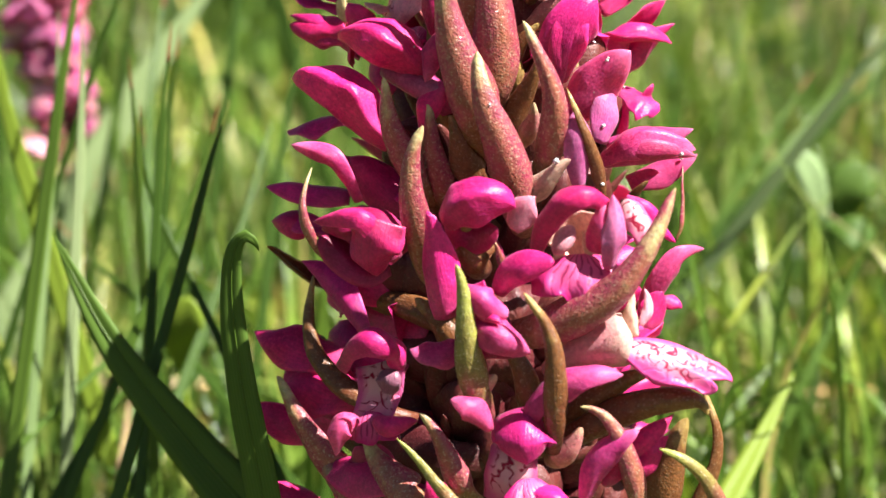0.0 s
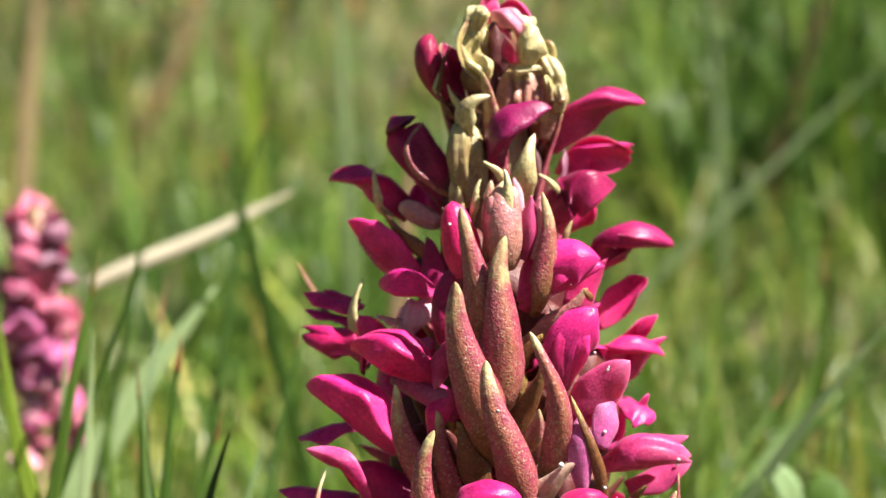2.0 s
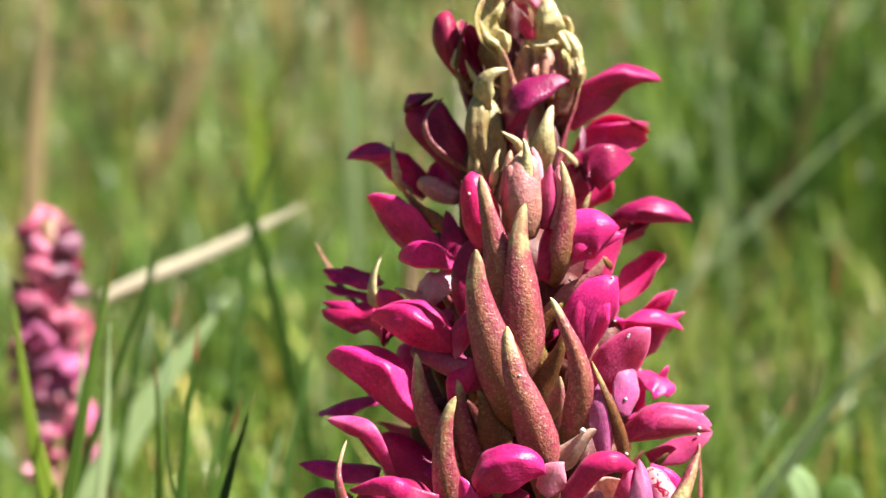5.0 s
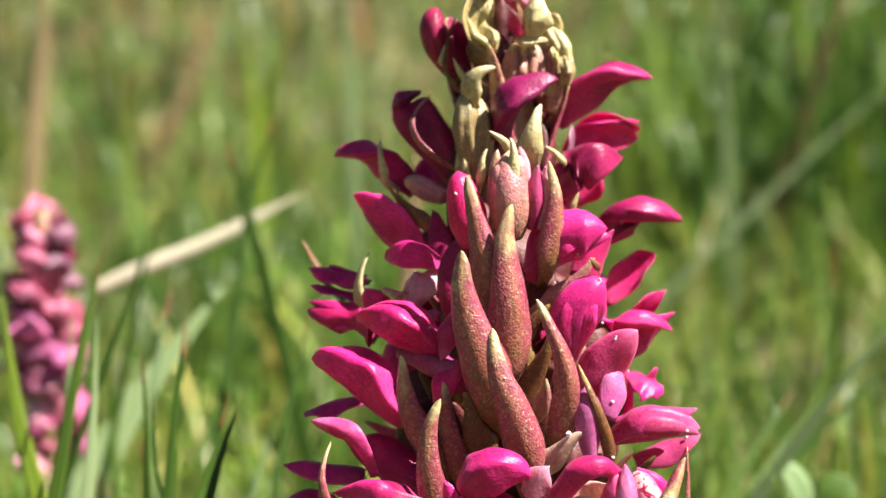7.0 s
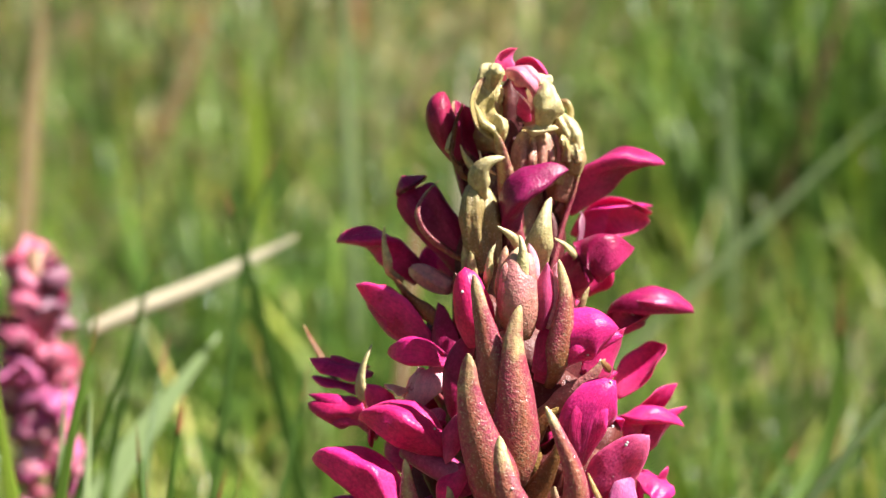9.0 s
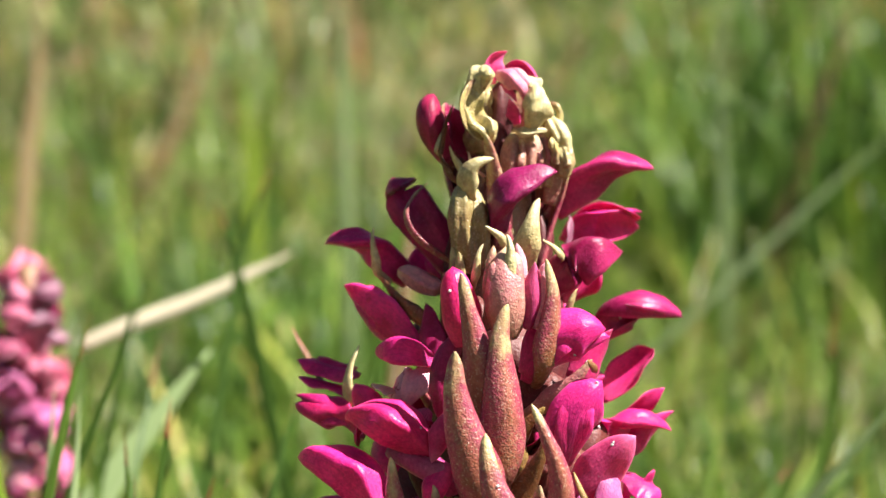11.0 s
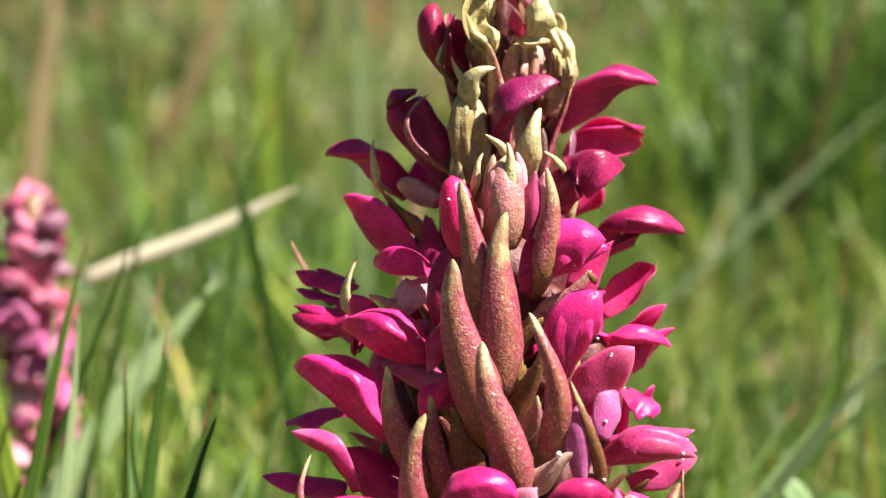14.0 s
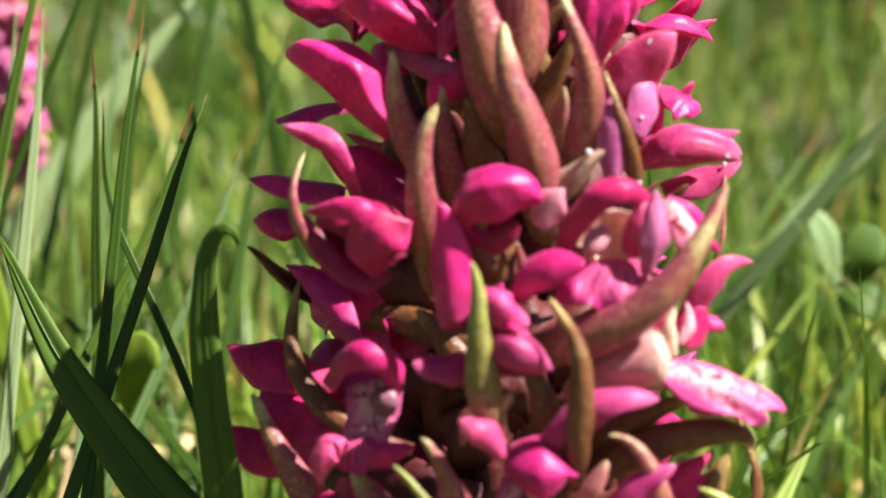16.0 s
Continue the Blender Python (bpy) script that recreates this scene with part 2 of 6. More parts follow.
def green_material(name, stops, rough=0.4, through=0.35, veins=0.0, spread=True):
    """Grass and leaves: one tint a blade, lengthwise mottling and ribs; spread grass also has sunlit and dim patches
    painted in.
    """
    n = Nodes(name)
    if spread:
        rnd = n.add("NewGeometry").outputs["Random Per Island"]
    else:
        rnd = n.add("ObjectInfo").outputs["Random"]
    fleck = n.noise(170, 4, 0.6)
    tint = n.math("ADD", n.math("MULTIPLY", rnd, 0.86), n.math("MULTIPLY", fleck, 0.16))
    color = n.ramp(tint, *stops)
    if spread:
        # tufts differ in tone, with sunlit patches and dark gaps multiplied into the colour
        tuft_light = n.ramp(n.noise(22, 4, 0.65), (0.36, (0.38, 0.45, 0.36)), (0.5, (1, 1, 1)), (0.64, (1.85, 1.56, 1.15)))
        color = n.mix(1.0, color, tuft_light, "MULTIPLY")
    h = n.noise(900, 3)
    if veins:
        u, v = n.uv()
        rib = n.math("ABSOLUTE", n.math("SINE", n.math("MULTIPLY", v, veins * 3.1416)))
        color = n.mix(n.math("MULTIPLY", n.math("POWER", rib, 6.0), 0.26), color, (0.16, 0.24, 0.05))
        h = n.math("ADD", n.math("MULTIPLY", rib, 0.07), n.math("MULTIPLY", h, 0.4))
    n.bump(h, 0.45, 0.00015)
    return n.finish(color, rough, through, 0.34, (1.0, 0.92, 0.62))


M["grass"] = green_material("meadow_grass", [(0.0, (0.032, 0.079, 0.017)), (0.3, (0.085, 0.171, 0.028)), (0.6, (0.171, 0.283, 0.047)), (0.8, (0.270, 0.351, 0.091)), (0.93, (0.378, 0.334, 0.156)), (1.0, (0.558, 0.450, 0.267))], 0.3)
M["far_grass"] = green_material("far_meadow_grass", [(0.0, (0.034, 0.078, 0.019)), (0.35, (0.118, 0.190, 0.054)), (0.6, (0.264, 0.333, 0.128)), (0.8, (0.431, 0.382, 0.212)), (0.93, (0.391, 0.215, 0.161)), (1.0, (0.704, 0.567, 0.357))], 0.30)
# dark green of the tussocks; on the low turf it stands in for shade
M["lush_and_shade_grass"] = green_material("tussock_and_turf_shade_grass", [(0.0, (0.036, 0.084, 0.021)), (0.5, (0.084, 0.169, 0.033)), (0.85, (0.155, 0.271, 0.054)), (1.0, (0.287, 0.406, 0.100))], 0.33)
M["blade"] = green_material("grass_blade_green", [(0.0, (0.032, 0.075, 0.010)), (0.5, (0.065, 0.135, 0.016)), (1.0, (0.13, 0.22, 0.028))], 0.38, 0.4, 5.0, False)
M["blade_pale"] = green_material("pale_blade_green", [(0.0, (0.22, 0.33, 0.12)), (1.0, (0.38, 0.47, 0.23))], 0.4, 0.35, 5.0, False)
M["blade_lime"] = green_material("lime_blade_green", [(0.0, (0.19, 0.31, 0.025)), (1.0, (0.31, 0.41, 0.05))], 0.4, 0.4, 5.0, False)
M["blade_tan"] = green_material("dry_blade", [(0.0, (0.28, 0.15, 0.07)), (1.0, (0.44, 0.30, 0.15))], 0.6, 0.2, 5.0, False)
M["blade_cream"] = green_material("bleached_blade", [(0.0, (0.70, 0.60, 0.42)), (0.5, (0.80, 0.71, 0.52)), (1.0, (0.90, 0.83, 0.66))], 0.6, 0.2, 5.0, False)
M["leaf"] = green_material("orchid_leaf_green", [(0.0, (0.05, 0.11, 0.012)), (0.5, (0.075, 0.155, 0.016)), (1.0, (0.11, 0.20, 0.025))], 0.6, 0.35, 11.0, False)
M["tip"] = green_material("red_brown_tip", [(0.0, (0.20, 0.05, 0.025)), (1.0, (0.34, 0.10, 0.05))], 0.5, 0.2, 0.0, False)
M["clover_pale"] = green_material("pale_clover_green", [(0.0, (0.24, 0.36, 0.15)), (1.0, (0.32, 0.44, 0.20))], 0.35, 0.3, 0.0, False)
M["clover"] = green_material("clover_green", [(0.0, (0.10, 0.22, 0.035)), (0.6, (0.18, 0.34, 0.06)), (1.0, (0.45, 0.54, 0.34))], 0.42, 0.35)


def soil_material():
    n = Nodes("damp_soil_and_moss")
    big, small = n.noise(14, 5, 0.6), n.noise(260, 5, 0.65)
    color = n.ramp(small, (0.3, (0.035, 0.028, 0.014)), (0.55, (0.10, 0.085, 0.04)), (0.78, (0.24, 0.19, 0.10)))
    color = n.mix(n.ramp(big, (0.4, (0, 0, 0)), (0.6, (0.8, 0.8, 0.8))), color, (0.06, 0.10, 0.018))
    n.bump(small, 0.9, 0.003)
    return n.finish(color, 0.85, 0.0, 0.25)


M["soil"] = soil_material()
M["litter"] = green_material("dry_bits", [(0.0, (0.20, 0.11, 0.05)), (0.5, (0.48, 0.36, 0.20)), (1.0, (0.78, 0.68, 0.48))], 0.6, 0.1)


def dew_material():
    n = Nodes("clear_drop")
    n.bsdf.inputs["Base Color"].default_value = (0.9, 0.9, 0.9, 1)
    n.bsdf.inputs["Roughness"].default_value = 0.12
    n.bsdf.inputs["Transmission Weight"].default_value = 0.35
    n.bsdf.inputs["IOR"].default_value = 1.4
    return n.mat


M["grain"] = dew_material()


# ---- shaping ----
def part(name, mesh, material, parent, label=""):
    mesh.materials.append(M[material])
    ob = new(name, mesh)
    ob.parent = parent
    return tagged(ob, label)


def swept(path, normals, section, name, seed=0.0, rough=0.0, rough_scale=160.0, steps=None):
    """A closed skin along a path. section(u) gives a ring of (across, out) offsets in metres; all rings have one length."""
    n = len(path)
    steps = np.linspace(0, 1, n) if steps is None else steps
    path = np.asarray(path, float)
    tang = np.gradient(path, axis=0)
    tang /= np.linalg.norm(tang, axis=1)[:, None] + 1e-12
    nor = normals - (normals * tang).sum(1)[:, None] * tang
    nor /= np.linalg.norm(nor, axis=1)[:, None] + 1e-12
    side = np.cross(tang, nor)
    rings = [section(u) for u in steps]
    k = len(rings[0][0])
    verts = np.concatenate([p + o[:, :1] * s + o[:, 1:2] * m for p, s, m, (o, _) in zip(path, side, nor, rings)])
    if rough:
        for i, v in enumerate(verts):
            q = Vector(v * rough_scale) + Vector((seed, seed * 1.7, -seed))
            verts[i] = v + (np.array(noise.noise_vector(q)) + 0.35 * np.array(noise.noise_vector(q * 2.9))) * rough
    faces = [(i * k + j, i * k + (j + 1) % k, (i + 1) * k + (j + 1) % k, (i + 1) * k + j) for i in range(n - 1) for j in range(k)]
    faces += [tuple(range(k - 1, -1, -1)), tuple((n - 1) * k + j for j in range(k))]
    mesh = bpy.data.meshes.new(name)
    mesh.from_pydata(verts.tolist(), [], faces)
    uv = mesh.uv_layers.new(name="UVMap")
    acr = np.concatenate([a for _, a in rings])
    along = np.repeat(steps, k)
    idx = np.empty(len(mesh.loops), dtype=np.int32)
    mesh.loops.foreach_get("vertex_index", idx)
    uv.data.foreach_set("uv", np.stack([along[idx], acr[idx]], 1).astype(np.float32).ravel())
    mesh.polygons.foreach_set("use_smooth", np.ones(len(mesh.polygons), dtype=bool))
    return mesh


def bent(base, mid, tip, n):
    u = np.linspace(0, 1, n)[:, None]
    b, c, t = (np.array(p, float) * MM for p in (base, mid, tip))
    return (1 - u) ** 2 * b + 2 * u * (1 - u) * c + u**2 * t


def smooth_line(points, n):
    """A soft curve through a few points, in millimetres, evenly followed without loops."""
    p = np.array(points, float) * MM
    p = np.concatenate([[2 * p[0] - p[1]], p, [2 * p[-1] - p[-2]]])
    k = np.concatenate([[0.0], np.cumsum(np.linalg.norm(np.diff(p, axis=0), axis=1) ** 0.5 + 1e-9)])
    out = []
    for q in np.linspace(k[1], k[-2] - 1e-9, n):
        i = min(max(int(np.searchsorted(k, q, side="right")) - 1, 1), len(p) - 3)
        g = lambda a, b, ka, kb: ((kb - q) * a + (q - ka) * b) / (kb - ka)  # noqa: E731
        p0, p1, p2, p3 = p[i - 1 : i + 3]
        k0, k1, k2, k3 = k[i - 1 : i + 3]
        a1, a2, a3 = g(p0, p1, k0, k1), g(p1, p2, k1, k2), g(p2, p3, k2, k3)
        out.append(g(g(a1, a2, k0, k2), g(a2, a3, k1, k3), k1, k2))
    return np.array(out)


def flat_section(width, shape, cup=0.3, thick=0.25, frill=0.0, waves=5.0, fold=0.0, phase=0.0, m=9):
    """Rings of a thin blade: cup bends its edges back, fold makes a keel, frill waves its rim."""
    s = np.linspace(-1, 1, m)

    def section(u):
        w = width * MM / 2 * max(shape(u), 0.012)
        off = -cup * w * s**2 - fold * w * np.abs(s)
        off = off + frill * w * np.sin(waves * 6.283 * u + phase + 2 * s) * s**2
        th = thick * MM / 2 * (1 - 0.75 * s**4) * min(1.0, 0.25 + shape(u))
        top = np.stack([s * w, off + th], 1)
        low = np.stack([s * w * 0.985, off - th], 1)[::-1]
        acr = (s + 1) / 2
        return np.concatenate([top, low]), np.concatenate([acr, acr[::-1]])

    return section


def round_section(width, shape, high=0.8, low=0.6, keel=0.0, lobes=0.0, m=20, phase=0.0):
    a = np.linspace(0, 2 * np.pi, m, endpoint=False)

    def section(u):
        w = width * MM / 2 * max(shape(u), 0.012)
        x, y = np.cos(a), np.sin(a)
        up = np.where(y > 0, high, low)
        r = 1 + lobes * np.cos(3 * a + phase) * min(1, 3 * u)
        ridge = keel * np.exp(-((a - np.pi / 2) ** 2) / 0.05) * (0.3 + u)
        groove = -0.10 * lobes / 0.06 * (np.exp(-((a - 0.35) ** 2) / 0.012) + np.exp(-((a - np.pi + 0.35) ** 2) / 0.012)) if lobes else 0
        r = r + ridge + groove
        return np.stack([x * w * r, y * up * w * r], 1), a / (2 * np.pi)

    return section


def bract_shape(u):
    """A fleshy horn: broad below, drawn in towards a blunt tip."""
    taper = 1.0 - 0.81 * max(u - 0.14, 0.0) / 0.86
    blunt = math.sqrt(max(1 - (max(u - 0.90, 0.0) / 0.10) ** 2, 0.0))
    return (0.86 + 0.14 * math.sin(min(u / 0.28, 1) * math.pi / 2)) * taper * blunt


def horn_section(width, shape, arch=95.0, thick=0.5, phase=0.0, m=15):
    """Rings of a thick scale that wraps round what it covers, with a faint keel."""
    a = np.linspace(-1, 1, m) * math.radians(arch)

    def section(u):
        w = width * MM / 2 * max(shape(u), 0.035)
        wave = 1 + 0.035 * np.sin(2.4 * a + 5 * u + phase)
        rim = w * wave
        core = w - min(thick * MM, 0.85 * w)
        ridge = 0.06 * w * np.exp(-((a / 0.22) ** 2)) * u
        top = np.stack([rim * np.sin(a), 0.8 * (rim * np.cos(a) - w) + ridge], 1)
        low = np.stack([core * np.sin(a), 0.8 * (core * np.cos(a) - w)], 1)[::-1]
        acr = np.linspace(0, 1, m)
        return np.concatenate([top, low]), np.concatenate([acr, acr[::-1]])

    return section


def hood_shape(u):
    """A full helmet that ends in an ogive point."""
    return (0.48 + 0.52 * math.sin(min(u / 0.46, 1) * math.pi / 2)) * max(1 - (max(u - 0.40, 0) / 0.60) ** 2.2, 0) ** 0.82


def bud_shape(u):
    return (0.55 + 0.45 * math.sin(min(u / 0.45, 1) * math.pi / 2)) * max(1 - u**3.4, 0) ** 0.6


def lip_shape(u):
    body = 0.26 + 0.74 * math.sin(min(u / 0.55, 1) * math.pi / 2) ** 1.3
    if u < 0.55:
        return body
    q = (u - 0.55) / 0.45
    return max(1 - q**1.6, 0.0) ** 0.75 * (1 - 0.22 * math.sin(math.pi * min(q * 1.3, 1)))


def outward(path, axis_xy=(0.0, 0.0), lift=0.35, roll=0.0):
    """Directions away from the stem, a little upward, turned by roll about the path."""
    n = path - np.array([axis_xy[0] * MM, axis_xy[1] * MM, 0])
    n[:, 2] = 0
    n /= np.linalg.norm(n, axis=1)[:, None] + 1e-9
    n = n.mean(0)[None] * 0.7 + n * 0.3
    n[:, 2] += lift
    if roll:
        way = Vector(path[-1] - path[0]).normalized()
        turn = np.array(Matrix.Rotation(radians(roll), 3, way))
        n = n @ turn.T
    return n


COUNT = [0]


def tick():
    COUNT[0] += 1
    return COUNT[0] * 0.731


def auto_mid(base, tip, bow):
    b, t = np.array(base, float), np.array(tip, float)
    m = (b + t) / 2
    o = np.array([m[0], m[1], 0.0])
    o /= np.linalg.norm(o) + 1e-9
    return m + (o + np.array([0, 0, 0.3])) * np.linalg.norm(t - b) * bow


def bract(plant, base, tip, width, mat="brown", mid=None, roll=0.0, cup=0.55, label=""):
    path = bent(base, auto_mid(base, tip, 0.10) if mid is None else mid, tip, 15)
    # its foot runs on down and in towards the stem
    back, inward = path[0] - path[1], -outward(path, lift=0.0)[0]
    foot = np.stack([path[0] + back * q * 0.85 + inward * 0.00003 * width * q * q for q in (5, 4, 3, 2, 1)])
    path = np.concatenate([foot, path])
    sd = tick()
    u = np.linspace(0, 1, 20)[:, None]
    size = np.linalg.norm(path[-1] - path[0])
    across = np.cross(path[-1] - path[0], outward(path)[0])
    across /= np.linalg.norm(across) + 1e-9
    path = path + across * size * 0.035 * np.sin(6.283 * u + sd) * u
    form = lambda v: bract_shape(max((v - 0.26) / 0.74, 0.0)) * (0.62 + 0.38 * min(v / 0.30, 1))  # noqa: E731
    sec = horn_section(width * 0.98, form, 60 + 65 * cup, min(0.6, 0.10 * width + 0.15), sd)
    steps = 1 - np.linspace(1, 0, 26) ** 1.7
    path = np.stack([np.interp(steps, u[:, 0], path[:, k]) for k in range(3)], 1)
    return part("bract", swept(path, outward(path, roll=roll + 14 * math.sin(sd * 2.3), lift=0.15), sec, "bract", sd, 0.00016, 230.0, steps), mat, plant, label)


def petal(parent, base, tip, width, mat="petal", mid=None, roll=0.0, cup=0.35, frill=0.10, name="petal", twist=None):
    """A thin petal that bends, twists and waves a little."""
    path = bent(base, auto_mid(base, tip, 0.14) if mid is None else mid, tip, 18)
    sd = tick()
    u = np.linspace(0, 1, 18)
    size = np.linalg.norm(path[-1] - path[0])
    nor = outward(path, roll=roll, lift=0.7)
    out = nor.mean(0) / np.linalg.norm(nor.mean(0))
    path = path + out * (size * 0.09 * np.sin(4.2 * u + sd) * u**2)[:, None]
    way = Vector(path[-1] - path[0]).normalized()
    turn = radians(34 * math.sin(sd * 1.9) if twist is None else twist)
    nor = np.stack([np.array(Matrix.Rotation(turn * v, 3, way) @ Vector(q)) for v, q in zip(u, nor)])
    point = 0.55 + 0.55 * (0.5 + 0.5 * math.sin(sd * 4.7))
    slim = 0.30 + 0.25 * math.sin(sd * 2.9) ** 2
    form = lambda v: (slim + (1 - slim) * math.sin(min(v / 0.5, 1) * math.pi / 2)) * max(1 - max(v - 0.3, 0) ** 1.9 / 0.7**1.9, 0) ** point  # noqa: E731
    sec = flat_section(width * 1.15, form, cup, 0.22, frill, 1.8, fold=0.10, phase=sd, m=13)
    return part(name, swept(path, nor, sec, name, sd, 0.00018, 210.0), mat, parent)


def hood(plant, base, tip, width, mat="petal", mid=None, roll=0.0, label="", wings=False):
    """A helmet of petals: a keeled cap and two sepals that lap over its flanks."""
    path = bent(base, auto_mid(base, tip, 0.16) if mid is None else mid, tip, 22)
    sd = tick()
    nor = outward(path, roll=roll, lift=0.9)
    sec = keeled_section(width * 0.96, hood_shape, phase=sd)
    flower = part("flower", swept(path, nor, sec, "flower", sd, 0.00009 * width + 0.00014, 240.0 / max(width, 2) ** 0.5 * 2), mat, plant, label)
    if not wings:
        return flower
    tang = np.gradient(path, axis=0)
    tang /= np.linalg.norm(tang, axis=1)[:, None]
    up = nor - (nor * tang).sum(1)[:, None] * tang
    up /= np.linalg.norm(up, axis=1)[:, None]
    side = np.cross(tang, up)
    u = np.linspace(0, 1, 22)[:, None]
    full = np.array([hood_shape(v) for v in u[:, 0]])[:, None]
    for way in (-1, 1):
        turn = radians(80 + 12 * math.sin(sd * 3.1 + way)) * way
        face = up * math.cos(turn) + side * math.sin(turn)
        spread = 0.02 + 0.16 * u**4 * (0.5 + 0.6 * math.sin(sd * 5.3 + way * 2))
        line = path + face * (full * 0.80 + spread) * width * MM / 2 - up * 0.05 * width * MM
        line = line[: 20 if (sd * 10 + way) % 3 < 1.5 else 22]
        leaf = flat_section(width * 0.72, sepal_shape, 0.50, 0.22, 0.05, 1.3, fold=0.05, phase=sd, m=11)
        part("sepal", swept(line, face[: len(line)], leaf, "sepal", sd + way, 0.00012, 260.0), mat, flower)
    return flower


def sepal_shape(u):
    return (0.45 + 0.55 * math.sin(min(u / 0.5, 1) * math.pi / 2)) * max(1 - u**2.4, 0) ** 0.75


def keeled_section(width, shape, m=36, phase=0.0):
    """Rings like a soft roof ridge over a hollowed underside."""
    a = np.linspace(0, 2 * np.pi, m, endpoint=False)

    def section(u):
        w = width * MM / 2 * max(shape(u), 0.012)
        x, y = np.cos(a), np.sin(a)
        r = np.where(y > 0, (np.abs(x) ** 1.25 + np.abs(y) ** 1.25 + 1e-9) ** (-1 / 1.25), 1.0)
        top = np.where(y > 0, 0.84, 0.55) * y * r
        dip = np.where(y < 0, 0.40 * np.exp(-((x / 0.45) ** 2)) * min(1, 2 * u), 0)
        fold = 1 + 0.03 * np.cos(3 * a + 2.2 * u + phase) * min(1, 2.5 * u)
        return np.stack([x * r * w * fold, (top * fold + dip) * w], 1), a / (2 * np.pi)

    return section


def bud(plant, base, tip, width, mat="rosy", mid=None, roll=0.0):
    path = bent(base, auto_mid(base, tip, 0.06) if mid is None else mid, tip, 16)
    sec = round_section(width, bud_shape, 0.95, 0.9, 0.05, 0.05, 20)
    return part("bud", swept(path, outward(path, roll=roll), sec, "bud", tick(), 0.0002, 230.0), mat, plant)


def withered(plant, base, tip, width, mat="withered", mid=None, roll=0.0):
    """A shrivelled bud with folds along it and a crumpled top."""
    path = bent(base, auto_mid(base, tip, 0.06) if mid is None else mid, tip, 26)
    sd = tick()
    a = np.linspace(0, 2 * np.pi, 26, endpoint=False)

    def section(u):
        w = width * MM / 2 * max(bud_shape(u) * (0.86 + 0.16 * math.sin(7 * u + sd)), 0.02)
        r = 1 + 0.20 * np.cos(2 * a + sd + 2.6 * u) + 0.14 * np.cos(5 * a - sd + 3 * u) * (0.4 + u) + 0.06 * np.cos(9 * a + 11 * u)
        return np.stack([np.cos(a) * w * r, np.sin(a) * w * r * 0.85], 1), a / 6.2832

    return part("bud", swept(path, outward(path, roll=roll), section, "bud", sd, 0.0006, 330.0), mat, plant)


def ovary(plant, base, tip, width, mat="ovary", mid=None, roll=0.0):
    """A twisted, ribbed seed pod on its stalk."""
    path = bent(base, auto_mid(base, tip, 0.08) if mid is None else mid, tip, 18)
    sd = tick()
    a = np.linspace(0, 2 * np.pi, 24, endpoint=False)

    def section(u):
        w = width * MM / 2 * (0.45 + 0.55 * math.sin(math.pi * (0.12 + 0.72 * u))) * max(1 - u**7, 0.02) ** 0.5
        r = 1 + 0.13 * np.cos(6 * a + 2.6 * u + sd)
        return np.stack([np.cos(a) * w * r, np.sin(a) * w * r], 1), a / 6.2832

    return part("ovary", swept(path, outward(path, roll=roll), section, "ovary", sd, 0.00025, 280.0), mat, plant)


def sheath(plant, base, tip, width, mat="petal", mid=None, roll=0.0):
    """A half-closed flower: a broad creased petal laid over two others."""
    b, t = np.array(base, float), np.array(tip, float)
    m = auto_mid(base, tip, 0.14) if mid is None else np.array(mid, float)
    sd = tick()
    path = bent(b, m, t, 20)
    full = lambda u: (0.40 + 0.60 * math.sin(min(u / 0.5, 1) * math.pi / 2)) * max(1 - u**3.0, 0) ** 0.62  # noqa: E731
    nor = outward(path, roll=roll, lift=0.55)
    sec = flat_section(width * 1.12, full, 0.34, 0.34, 0.05, 1.4, fold=0.20, phase=sd, m=13)
    flower = part("flower", swept(path, nor, sec, "flower", sd, 0.00028, 240.0), mat, plant)
    inward = -nor.mean(0) / np.linalg.norm(nor.mean(0))
    sway = np.cross(t - b, nor.mean(0))
    sway /= np.linalg.norm(sway) + 1e-9
    for way in (-1, 1):
        shift = inward * width * 0.20 + sway * way * width * 0.16
        petal(flower, b + shift * 0.6, t + shift + (t - b) * 0.04 * way, width * 0.8, mat, m + shift * 0.9, roll + 22 * way, 0.45, 0.08, "sepal")
    return flower


def spur(parent, base, tip, width, mat="throat", mid=None, roll=0.0):
    path = bent(base, auto_mid(base, tip, 0.10) if mid is None else mid, tip, 14)
    taper = lambda u: (0.45 + 0.55 * u**0.8) * (0.25 + 0.75 * math.sqrt(max(1 - (max(u - 0.86, 0) / 0.14) ** 2, 0)))  # noqa: E731
    sec = round_section(width, taper, 0.9, 0.9, 0.0, 0.03, 18)
    return part("spur", swept(path, outward(path, roll=roll), sec, "spur", tick(), 0.0002, 200.0), mat, parent)


def lip(parent, base, tip, width, mat="lip", mid=None, roll=0.0, frill=0.12):
    path = bent(base, auto_mid(base, tip, 0.18) if mid is None else mid, tip, 22)
    sd = tick()
    sec = flat_section(width, lip_shape, 0.25, 0.35, frill, 3.1, phase=sd, m=17)
    return part("lip", swept(path, outward(path, roll=roll, lift=0.6), sec, "lip", sd, 0.0004, 230.0), mat, parent, "lip with dark red loops and dashes")


